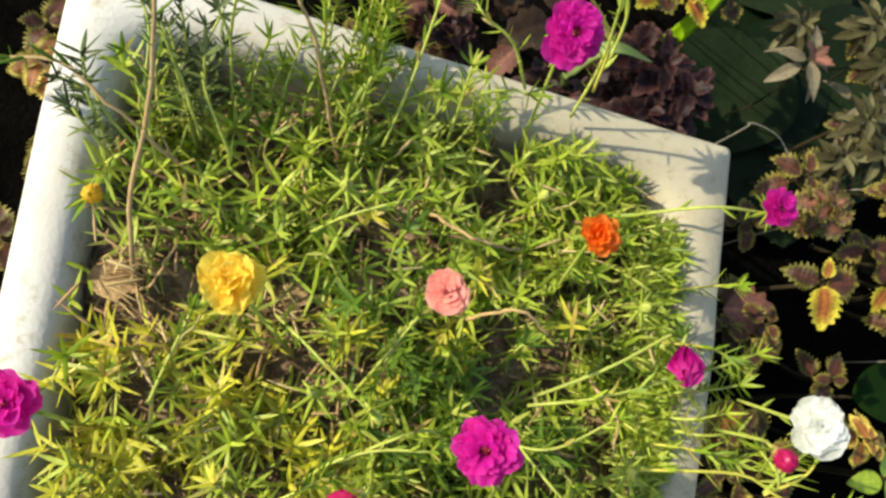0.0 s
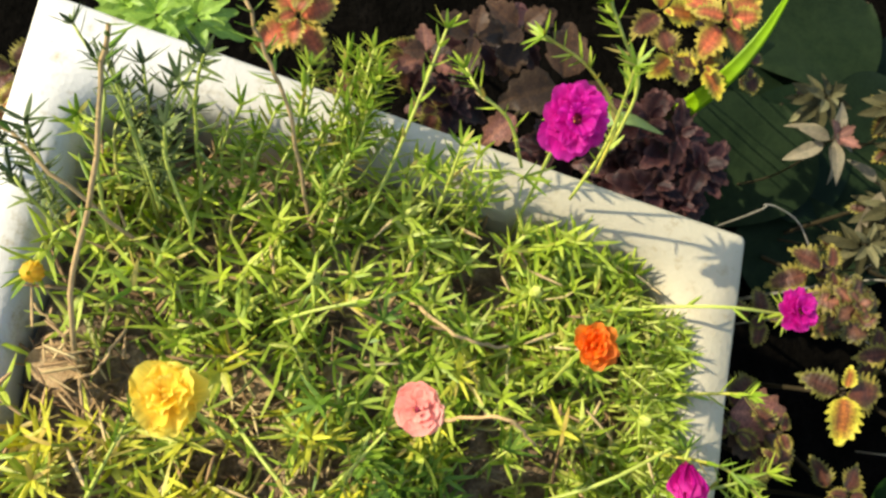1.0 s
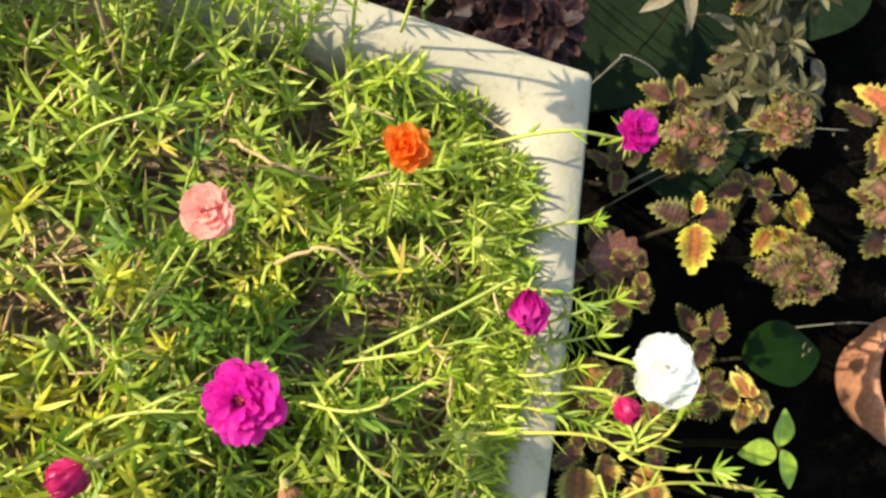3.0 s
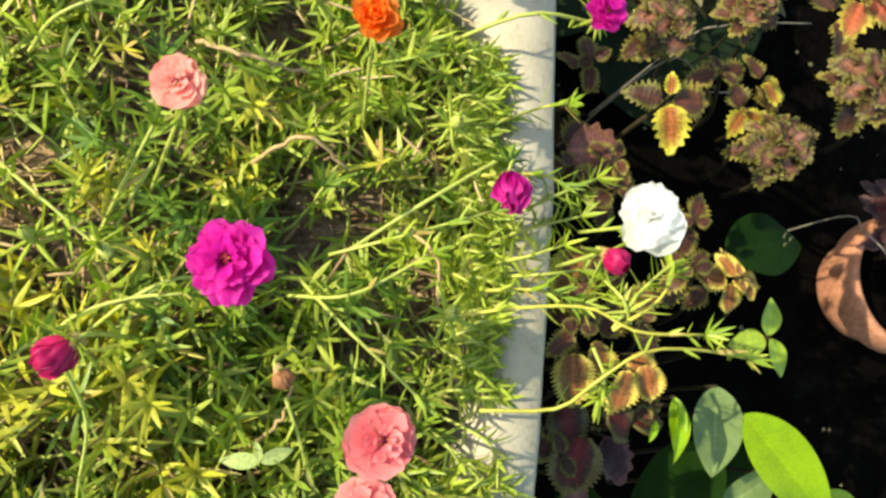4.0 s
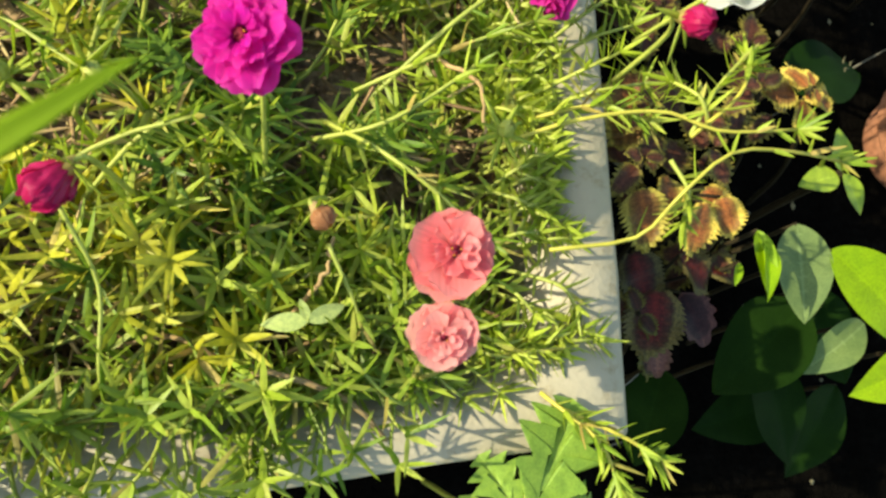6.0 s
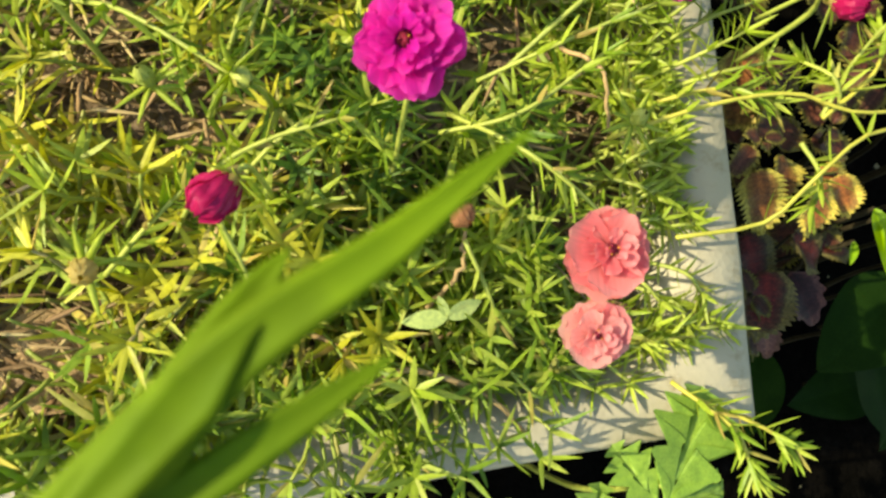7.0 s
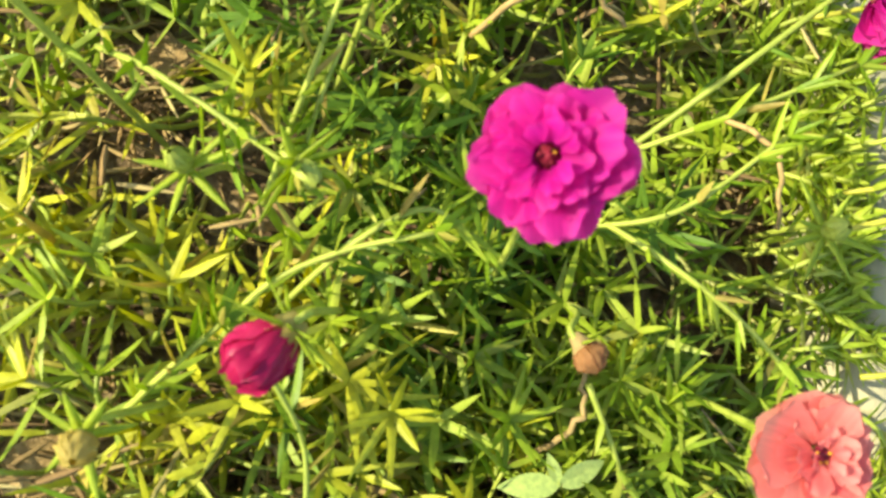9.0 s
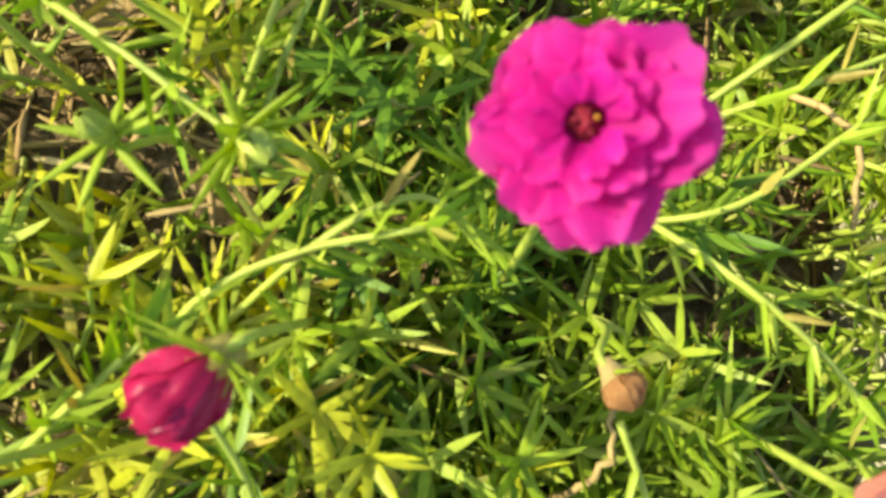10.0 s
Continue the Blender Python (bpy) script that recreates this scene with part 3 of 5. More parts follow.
def flower(label, at, normal, wide, material, layers, foot, seed=1, leaves=NEEDLE, lean=(0, 0, 0), kind="moss_rose_flower"):
    """A double bloom on its stem: rings of petals, a dark heart with stamens, green bracts under it."""
    r = random.Random(seed)
    base = thing(kind, label, "flower", "moss rose blooms", at=tuple(foot))
    base.location = foot
    inv = Matrix.Translation([-c for c in foot])
    m = inv @ facing(at, normal, r.uniform(0, 360))
    for ring, (count, size, tilt, cup, ruffle) in enumerate(layers):
        length = wide * 0.5 * size
        pool = [petal_mesh("petal", length, length * r.uniform(0.95, 1.25) * (1.5 if layers is BROAD and ring < 2 else 1.2 if layers in (BROAD, LOOSE, SNOW) else 1.0), cup, ruffle, material, seed * 10 + ring * 3 + k) for k in range(3)]
        for k in range(count):
            turn = 360 / count * (k + 0.37 * ring) + r.uniform(-16, 16)
            s = r.uniform(0.8, 1.14)
            share("petal", pool[k % 3], m @ pose(0, 0, -0.0012 + 0.0009 * ring, 0, -(tilt + r.uniform(-9, 9)), turn) @ pose(wide * (0.045 + 0.014 * ring), 0, 0) @ Matrix.Diagonal((s, s, s, 1)), base)
    heart, anthers, cup = Batch(), Batch(), Batch()
    mm = np.array(m)
    for k in range(4):
        a = k * 2.4
        tip = mm @ np.array((math.cos(a) * 0.0018, math.sin(a) * 0.0018, wide * 0.11, 1))
        root = mm @ np.array((math.cos(a) * 0.0006, math.sin(a) * 0.0006, 0, 1))
        heart.tube([root[:3], (root[:3] + tip[:3]) / 2, tip[:3]], 0.0005, 0.0004, 4)
        if k == 0 or layers is not OPEN:
            anthers.tube([tip[:3], tip[:3] + mm[:3, 2] * 0.0004, tip[:3] + mm[:3, 2] * 0.0008], 0.0004, 0.0003, 5)
    up, eye = mm[:3, 2], mm[:3, 3]
    cup.tube([eye + up * 0.001, eye + up * 0.002, eye + up * 0.0026], 0.001, wide * (0.085 if layers is OPEN else 0.075 if layers is BROAD else 0.07), 9)
    cup.link("heart", HEART if material in (MAGENTA, PURPLE, CRIMSON, SALMON, SALMON_PINK, PEACH) else material, base, "deep coloured heart of the bloom")
    heart.link("stamens", HEART if material in (MAGENTA, PURPLE, CRIMSON, SALMON, SALMON_PINK) else WHITE if material is WHITE else STAMEN, base, "fine stamens at the heart")
    anthers.link("anthers", WHITE if material is WHITE else STAMEN, base, "pale anthers")
    n = np.array(Vector(normal).normalized())
    under = np.array(at) - n * 0.004
    foot = np.array(foot, float)
    mid = (under + foot) / 2 + np.array(lean) - n * 0.004
    stem = Batch()
    line = smooth_line([foot, mid, under - n * 0.008, under + n * 0.003], 14)
    stem.tube(line - foot, 0.0011 if material is WHITE else 0.0013, 0.001, 6)
    stem.link("stem", STEM, base, "pale green flower stem")
    for k in range(9):
        a = k * 2.4
        s = math.cos(a) * mm[:3, 0] + math.sin(a) * mm[:3, 1]
        bract(base, under - foot - n * 0.003, unit(s - n * r.uniform(-0.1, 0.9)), n, r.uniform(0.012, 0.018), 0.003, leaves)
    for i in range(3, 11):
        s = unit(np.array((math.cos(i * 2.4), math.sin(i * 2.4), 0.35)))
        if i % 2:
            bract(base, line[i] - foot, s, (0, 0, 1), r.uniform(0.009, 0.014), 0.0026, leaves)
    return base


OPEN = [(9, 0.98, -3, 0.0, 0.05), (10, 0.9, 3, 0.01, 0.06), (10, 0.78, 8, 0.02, 0.08), (9, 0.64, 14, 0.03, 0.09), (8, 0.5, 22, 0.04, 0.1), (7, 0.35, 38, 0.06, 0.11)]
LOOSE = [(6, 1.0, 6, 0.06, 0.09), (6, 0.84, 20, 0.1, 0.12), (5, 0.62, 40, 0.12, 0.14), (3, 0.4, 60, 0.1, 0.14)]
SNOW = [(7, 1.0, 0, 0.0, 0.05), (7, 0.88, 8, 0.02, 0.07), (7, 0.7, 18, 0.05, 0.1), (6, 0.5, 34, 0.05, 0.12), (4, 0.3, 60, 0.1, 0.1)]
BROAD = [(8, 1.0, 1, 0.03, 0.012), (8, 0.95, 5, 0.04, 0.018), (7, 0.8, 10, 0.05, 0.03), (5, 0.46, 26, 0.08, 0.08), (4, 0.27, 46, 0.1, 0.12)]
DOUBLE = [(9, 0.95, 2, 0.04, 0.05), (9, 0.84, 9, 0.06, 0.06), (9, 0.7, 17, 0.08, 0.07), (9, 0.52, 27, 0.12, 0.08), (8, 0.3, 66, 0.05, 0.1)]
ROSE = [(7, 1.0, 5, 0.12, 0.06), (7, 0.88, 20, 0.15, 0.08), (7, 0.7, 34, 0.2, 0.1), (5, 0.5, 50, 0.2, 0.1), (4, 0.34, 65, 0.2, 0.1)]
CUPPED = [(6, 1.0, 66, 0.25, 0.08), (6, 0.97, 72, 0.2, 0.1), (5, 0.9, 78, 0.2, 0.1), (4, 0.75, 84, 0.2, 0.1)]

flower("large double magenta moss rose with a dark red heart", (0.103, 0.229, 0.355), (-0.42, -0.26, 1), 0.0345, MAGENTA, OPEN, (0.112, 0.205, 0.22), 3, NEEDLE_DEEP)
flower("double magenta moss rose above the far rim of the box", (0.101, 0.457, 0.357), (0.05, -0.35, 1), 0.037, MAGENTA, OPEN, (0.115, 0.425, 0.22), 5)
flower("magenta moss rose on a long stem outside the box", (0.281, 0.418, 0.29), (0.15, 0.1, 1), 0.03, MAGENTA, DOUBLE, (0.19, 0.398, 0.23), 7, lean=(0.0, 0.0, 0.03))
flower("half-closed purple moss rose hanging over the rim", (0.237, 0.315, 0.278), (0.02, -0.84, 0.45), 0.05, PURPLE, CUPPED, (0.15, 0.255, 0.23), 9, NEEDLE_DEEP, lean=(0, 0, 0.02))
flower("double white moss rose in full bloom outside the rim", (0.284, 0.28, 0.354), (-0.4, 0.0, 1), 0.032, WHITE, SNOW, (0.284, 0.29, 0.272), 11)
flower("double yellow moss rose with ruffled petals", (-0.039, 0.279, 0.357), (-0.1, 0.05, 1), 0.032, YELLOW, LOOSE, (0.0, 0.25, 0.22), 13)
flower("small salmon-pink rose-shaped moss rose", (0.068, 0.302, 0.339), (-0.25, -0.1, 1), 0.023, PEACH, BROAD, (0.045, 0.26, 0.22), 15)
flower("small orange moss rose with frilled petals", (0.146, 0.356, 0.334), (-0.1, -0.1, 1), 0.024, ORANGE, ROSE, (0.16, 0.33, 0.22), 17)
flower("large salmon-pink double moss rose", (0.177, 0.167, 0.332), (0.0, -0.1, 1), 0.031, SALMON, BROAD, (0.185, 0.18, 0.22), 19)
flower("smaller salmon moss rose beside a larger one", (0.176, 0.139, 0.318), (-0.1, -0.35, 1), 0.024, SALMON_PINK, BROAD, (0.19, 0.15, 0.22), 21)
flower("double magenta moss rose beside the rim of the box", (-0.128, 0.198, 0.328), (-0.2, 0.1, 1), 0.034, MAGENTA, DOUBLE, (-0.1, 0.18, 0.22), 23)


def bud(label, at, axis, long, thick, material, foot, seed=1, rays=7):
    """A closed or wilted bloom: overlapping petals round an egg, a pale calyx and a whorl of leaves at its foot."""
    r = random.Random(seed)
    base = thing("moss_rose_bud", label, "flower bud", "moss rose buds", at=tuple(foot))
    base.location = foot
    m = Matrix.Translation([-c for c in foot]) @ facing(at, axis, r.uniform(0, 360)) @ Matrix.Translation((0, 0, -long / 2))
    for k in range(6):
        verts, faces = [], []
        nu, nv = 16, 13
        for i in range(nu):
            u = i / (nu - 1)
            rad = thick / 2 * math.sin(math.pi * (u * 0.62 + 0.12 if material is CRIMSON else min(u * 0.86 + 0.1, 1))) ** 0.7 * (1 + 0.1 * (k % 2)) * (1 - 0.45 * max(0, u - 0.8) / 0.2 if material is CRIMSON else 1)
            for j in range(nv):
                a = (j / (nv - 1) - 0.5) * 2.0 + 0.6 * u + 0.15 * math.sin(5 * u + k)
                crease = noise.noise(Vector((2.2 * a + k, 3.5 * u, seed))) * (0.1 if material is CRIMSON else 0.22) + noise.noise(Vector((7 * a, 5 * u, seed + 3 * k))) * (0.09 if material is CRIMSON else 0.14)
                ru = rad * (1 + 0.07 * math.sin(11 * a + k * 2 + 7 * u) + crease * min(1, 2.5 * u)) * (1 if 0 < j < nv - 1 else 1.12)
                verts.append((ru * math.cos(a), ru * math.sin(a), long * u * (1 + (0.2 if material is CRIMSON else 0.06) * noise.noise(Vector((3 * a, k, seed))))))
        for i in range(nu - 1):
            for j in range(nv - 1):
                faces.append((i * nv + j, i * nv + j + 1, (i + 1) * nv + j + 1, (i + 1) * nv + j))
        o = link("petal", verts, faces, material, base)
        o.matrix_basis = m @ pose(0, 0, 0, 0, 0, k * 60 + r.uniform(-8, 8))
    stem, calyx = Batch(), Batch()
    mm, f = np.array(m), np.array(foot, float)
    root, n = mm[:3, 3], mm[:3, 2]
    reach = 0.2 if material is CRIMSON else 0.16
    calyx.tube([root - n * 0.004, root - n * 0.001, root + n * long * reach * 0.45, root + n * long * reach], thick * 0.2, thick * (0.43 if material is CRIMSON else 0.5), 9)
    calyx.link("calyx", DRY if material is FADED else STRAW if material is CRIMSON else STEM, base, "pale calyx")
    stem.tube(smooth_line([(0, 0, 0), root * 0.5 + (0.003, 0.002, 0.012), root - n * 0.006, root], 12), 0.0012, 0.001, 6)
    stem.link("stem", STEM, base)
    for k in range(rays):
        a = k * 2.4
        s = math.cos(a) * mm[:3, 0] + math.sin(a) * mm[:3, 1]
        bract(base, root - n * 0.001, unit(s + n * r.uniform(-0.3, 0.5)), n, r.uniform(0.012, 0.02), 0.0028, NEEDLE_TIP)
    return base


bud("wilted crimson moss rose bud with a pale calyx", (0.043, 0.1845, 0.327), (-0.72, -0.66, -0.1), 0.0165, 0.0138, CRIMSON, (0.062, 0.2, 0.22), 2, rays=13)
bud("faded tan moss rose bud on a thin stem", (0.134, 0.187, 0.291), (0.4, -0.6, 0.3), 0.009, 0.0095, FADED, (0.135, 0.21, 0.22), 3, rays=3)
bud("pale yellow dried moss rose bud", (0.002, 0.16, 0.318), (0.1, -0.5, 0.8), 0.0085, 0.008, STRAW, (0.015, 0.17, 0.22), 4, rays=6)
bud("pink moss rose bud beside the white bloom", (0.27, 0.258, 0.349), (0.35, -0.4, 0.5), 0.012, 0.0105, CRIMSON, (0.272, 0.268, 0.272), 5, rays=4)
bud("small faded yellow moss rose bud against the rim", (-0.137, 0.315, 0.272), (0.1, -0.2, 1), 0.012, 0.010, YELLOW, (-0.13, 0.31, 0.22), 6, rays=4)
for k, (p, ax) in enumerate([((0.05, 0.23, 0.315), (0.5, -0.5, 0.4)), ((0.003, 0.349, 0.32), (0, 0, 1)), ((0.014, 0.235, 0.3), (-0.3, 0.2, 1)), ((0.12, 0.38, 0.3), (0.2, 0.2, 1)), ((0.2, 0.33, 0.295), (0.2, 0, 1)), ((0.21, 0.23, 0.295), (0.1, 0, 1))]):
    bud("plump closed green moss rose bud", p, ax, 0.0095, 0.0062, STEM, (p[0] + 0.01, p[1] + 0.008, 0.22), 30 + k, rays=8)

# ---- long shoots that stand out of the bed ----
LONG = {
    "purple_a": [(0.148, 0.255, 0.262), (0.185, 0.269, 0.28), (0.229, 0.29, 0.28)],
    "over_rim_a": [(0.206, 0.228, 0.27), (0.243, 0.238, 0.29), (0.283, 0.244, 0.295), (0.309, 0.235, 0.3), (0.349, 0.239, 0.3)],
    "over_rim_b": [(0.24, 0.185, 0.262), (0.28, 0.191, 0.27), (0.292, 0.206, 0.29), (0.314, 0.225, 0.3), (0.353, 0.232, 0.29), (0.389, 0.233, 0.28)],
    "over_rim_c": [(0.3, 0.235, 0.29), (0.319, 0.252, 0.3), (0.33, 0.27, 0.298)],
    "over_rim_e": [(0.225, 0.315, 0.262), (0.258, 0.318, 0.275), (0.284, 0.312, 0.27)],
    "over_rim_f": [(0.232, 0.352, 0.25), (0.255, 0.36, 0.271), (0.269, 0.363, 0.277)],
    "over_rim_g": [(0.235, 0.25, 0.262), (0.262, 0.252, 0.278), (0.29, 0.25, 0.27)],
    "over_rim_i": [(0.24, 0.115, 0.258), (0.27, 0.1, 0.27), (0.288, 0.09, 0.264)],
    "over_rim_j": [(0.235, 0.12, 0.258), (0.255, 0.1, 0.272), (0.27, 0.078, 0.262)],
    "bed_a": [(0.135, 0.24, 0.26), (0.157, 0.217, 0.29), (0.18, 0.201, 0.29), (0.205, 0.186, 0.275)],
    "bed_b": [(0.137, 0.179, 0.28), (0.151, 0.151, 0.27), (0.156, 0.128, 0.255)],
    "bed_c": [(0.02, 0.18, 0.26), (0.036, 0.2, 0.29), (0.058, 0.212, 0.3), (0.084, 0.218, 0.31)],
    "bed_d": [(0.054, 0.11, 0.255), (0.054, 0.128, 0.28), (0.053, 0.158, 0.29), (0.042, 0.182, 0.31)],
    "bed_e": [(-0.072, 0.208, 0.28), (-0.059, 0.263, 0.31)],
    "bed_f": [(0.034, 0.23, 0.27), (0.059, 0.288, 0.32)],
    "bed_g": [(-0.01, 0.325, 0.28), (0.009, 0.335, 0.31), (0.05, 0.356, 0.325)],
    "bed_h": [(-0.017, 0.272, 0.28), (0.009, 0.256, 0.305), (0.046, 0.232, 0.312)],
    "bed_i": [(0.056, 0.283, 0.28), (0.047, 0.245, 0.29)],
    "bed_j": [(0.039, 0.196, 0.265), (0.062, 0.216, 0.288), (0.084, 0.228, 0.29), (0.105, 0.22, 0.27)],
    "bed_k": [(0.13, 0.23, 0.262), (0.161, 0.233, 0.285), (0.198, 0.26, 0.288)],
    "bed_l": [(-0.03, 0.137, 0.265), (-0.011, 0.123, 0.262), (0.008, 0.1, 0.25)],
    "bed_m": [(-0.0, 0.164, 0.28), (0.03, 0.191, 0.305)],
    "far_a": [(0.137, 0.45, 0.26), (0.137, 0.47, 0.3), (0.132, 0.486, 0.33), (0.124, 0.494, 0.36)],
    "far_d": [(0.019, 0.394, 0.26), (0.025, 0.43, 0.29), (0.029, 0.489, 0.34)],
    "far_e": [(-0.006, 0.386, 0.25), (0.001, 0.422, 0.3)],
    "far_b": [(0.146, 0.468, 0.27), (0.137, 0.486, 0.31), (0.108, 0.497, 0.335), (0.077, 0.498, 0.35)],
    "far_f": [(0.152, 0.489, 0.27), (0.145, 0.511, 0.31), (0.12, 0.519, 0.34), (0.106, 0.529, 0.35)],
    "far_g": [(0.101, 0.458, 0.265), (0.08, 0.469, 0.3), (0.058, 0.475, 0.31), (0.047, 0.486, 0.31)],
    "far_c": [(0.06, 0.41, 0.25), (0.057, 0.443, 0.308)],
}
for name, points in LONG.items():
    t = thing("moss_rose_shoot", "long bare yellow-green moss rose shoot with sparse needles", "plant shoot", "long moss rose shoots")
    st, lv = Batch(), Batch()
    line = smooth_line(points, 16)
    st.tube(line, 0.0011, 0.0008, 6)
    st.link("stem", STRAW_STEM if "over_rim" in name or name == "far_b" else STEM, t)
    for i in range(2, 16):
        d = unit(line[min(i + 1, 15)] - line[i - 1])
        for k in range(i % 2 if name in ("over_rim_a", "over_rim_b", "over_rim_c", "over_rim_f") and i < 13 else (1 if i < 10 else 2) + ("rim" in name)):
            s = unit(np.cross(d, rng.normal(0, 1, 3)))
            lv.needle(line[i], unit(s + d * 0.7), d, rng.uniform(0.009, 0.018), rng.uniform(0.0019, 0.0029), 0.1)
    star(lv, line[-1], unit(line[-1] - line[-2]), 8, 0.0125, 0.0025)
    tagged(lv.link("needles", NEEDLE, t, "", False), kind="stuff")


# tall grey-green sprays at the far corner, and the dense tuft that hangs over the far rim
def spray(label, paths, material, long, per, flat=0.7):
    t = thing("moss_rose_spray", label, "plant shoot", "tall moss rose sprays")
    for points in paths:
        st, lv = Batch(), Batch()
        line = smooth_line(points, 16)
        st.tube(line, 0.0012, 0.0008, 6)
        st.link("stem", STEM, t)
        for i in range(4, 16):
            d = unit(line[min(i + 1, 15)] - line[i - 1])
            for k in range(per):
                w = unit(np.cross(d, rng.normal(0, 1, 3)))
                lv.needle(line[i], unit((w + d * rng.uniform(0.2, 0.9)) * (1, 1, flat)), unit(d + np.array((-0.2, 0, 0.6))), rng.uniform(0.7, 1.2) * long, rng.uniform(0.0019, 0.0028), rng.uniform(-0.2, 0.2))
        star(lv, line[-1], unit(line[-1] - line[-3]), 6, long, 0.0025)
        tagged(lv.link("needles", material, t, "", False), kind="stuff")


spray("forked pale moss rose stem standing before the far rim", [[(-0.08, 0.395, 0.23), (-0.081, 0.405, 0.27), (-0.083, 0.419, 0.3), (-0.088, 0.422, 0.33)], [(-0.083, 0.419, 0.3), (-0.082, 0.43, 0.32), (-0.079, 0.436, 0.335)]], NEEDLE_DULL, 0.013, 1)
spray("tall dull green moss rose spray at the far corner", [[(-0.096, 0.366, 0.23), (-0.113, 0.402, 0.29), (-0.129, 0.421, 0.31)], [(-0.093, 0.377, 0.23), (-0.094, 0.405, 0.3)]], NEEDLE_DULL, 0.015, 1)
spray("dull green moss rose spray leaning over the rim", [[(-0.128, 0.331, 0.23), (-0.148, 0.361, 0.28), (-0.153, 0.383, 0.31)], [(-0.134, 0.339, 0.23), (-0.157, 0.37, 0.275), (-0.174, 0.376, 0.275)], [(-0.13, 0.335, 0.23), (-0.15, 0.352, 0.28), (-0.16, 0.36, 0.285)]], NEEDLE_DULL, 0.015, 2)
spray("grey-green moss rose spray over the corner of the rim", [[(-0.111, 0.343, 0.25), (-0.122, 0.376, 0.285), (-0.129, 0.416, 0.3), (-0.15, 0.438, 0.31)], [(-0.092, 0.369, 0.25), (-0.106, 0.393, 0.28), (-0.124, 0.42, 0.295)], [(-0.118, 0.347, 0.25), (-0.141, 0.362, 0.28), (-0.157, 0.38, 0.285)], [(-0.071, 0.362, 0.25), (-0.096, 0.401, 0.285), (-0.093, 0.446, 0.29)]], NEEDLE_DULL, 0.013, 1)
spray("matted dull green moss rose sprays before the far rim", [
    [(-0.095 + 0.3 * (x + 0.1), 0.372, 0.226), (x * 0.5 - 0.048, 0.5 * y + 0.186, 0.262), (x, y, z)]
    for x, y, z in ((-0.137, 0.433, 0.288), (-0.123, 0.423, 0.28), (-0.118, 0.436, 0.29), (-0.104, 0.432, 0.276), (-0.1, 0.413, 0.272), (-0.112, 0.405, 0.275), (-0.09, 0.425, 0.27))], NEEDLE_DULL, 0.016, 2)
spray("pale green moss rose sprays lying against the far rim", [
    [(x * 0.8 - 0.005, 0.392, 0.226), (x, 0.41, 0.256), (x + 0.004, y, z)]
    for x, y, z in ((-0.07, 0.436, 0.275), (-0.058, 0.424, 0.27), (-0.05, 0.438, 0.28), (-0.036, 0.43, 0.268), (-0.022, 0.436, 0.276))], NEEDLE, 0.015, 2)
tuft = []
for k in range(11):
    x = rng.uniform(-0.045, 0.01)
    y = rng.uniform(0.452, 0.492)
    tuft.append([(x * 0.7 - 0.005 + rng.uniform(-0.008, 0.008), 0.408 + rng.uniform(-0.012, 0.008), 0.225), (x * 0.9, 0.43 + (y - 0.45) * 0.4, 0.272), (x, y, rng.uniform(0.266, 0.286))])
spray("dense bright green moss rose tuft hanging over the far rim", tuft, NEEDLE, 0.014, 3)
spray("moss rose shoots lying across the far rim", [[(x - 0.01, 0.41, 0.226), (x, 0.428, 0.256), (x + rng.uniform(-0.004, 0.012), rng.uniform(0.44, 0.462), rng.uniform(0.256, 0.264))] for x in np.linspace(0.0, 0.085, 8)], NEEDLE_TIP, 0.014, 1)
spray("loose moss rose shoots spilling over the rim beside the white bloom", [
    [(0.232, 0.28, 0.23), (0.26, 0.29, 0.266), (0.285, 0.3, 0.27)], [(0.232, 0.268, 0.23), (0.252, 0.27, 0.27), (0.272, 0.279, 0.28)],
    [(0.236, 0.29, 0.23), (0.262, 0.305, 0.27), (0.29, 0.322, 0.276)], [(0.236, 0.262, 0.23), (0.262, 0.262, 0.27), (0.29, 0.27, 0.268)], [(0.3, 0.236, 0.29), (0.31, 0.256, 0.298), (0.326, 0.274, 0.3)],
    [(0.292, 0.225, 0.285), (0.3, 0.21, 0.285), (0.305, 0.2, 0.27)], [(0.31, 0.24, 0.29), (0.3, 0.25, 0.3), (0.292, 0.262, 0.29)]], NEEDLE_TIP, 0.014, 2)

lying = []
for k in range(46):
    y = 0.19 + 0.208 * (k + rng.uniform(0, 1)) / 46
    edge = 0.287 - 0.054 * (y - 0.1) - rng.uniform(0.026, 0.045) - (0.006 if y > 0.33 else 0)
    slant = rng.uniform(-0.02, 0.02)
    lying.append([(edge - rng.uniform(0.02, 0.034), y - slant, 0.228), (edge - 0.012, y - slant * 0.3, 0.252), (edge, y, 0.252)])
spray("short moss rose shoots lying across the inner edge of the rim", lying, NEEDLE_TIP, 0.013, 2, 0.1)
corner = []
for k in range(22):
    x = 0.165 + 0.1 * (k + rng.uniform(0, 1)) / 22
    y = 0.105 + 0.117 * (x - 0.17) + rng.uniform(0.008, 0.05)
    a = rng.uniform(-1.4, 0.3)
    corner.append([(min(x - 0.03 * math.cos(a), 0.218), max(y - 0.03 * math.sin(a), 0.147), 0.232), (x - 0.014 * math.cos(a), y - 0.014 * math.sin(a), 0.253), (x, y, 0.253)])
spray("loose moss rose shoots lying over the near corner of the rim", corner, NEEDLE_TIP, 0.015, 1, 0.2)


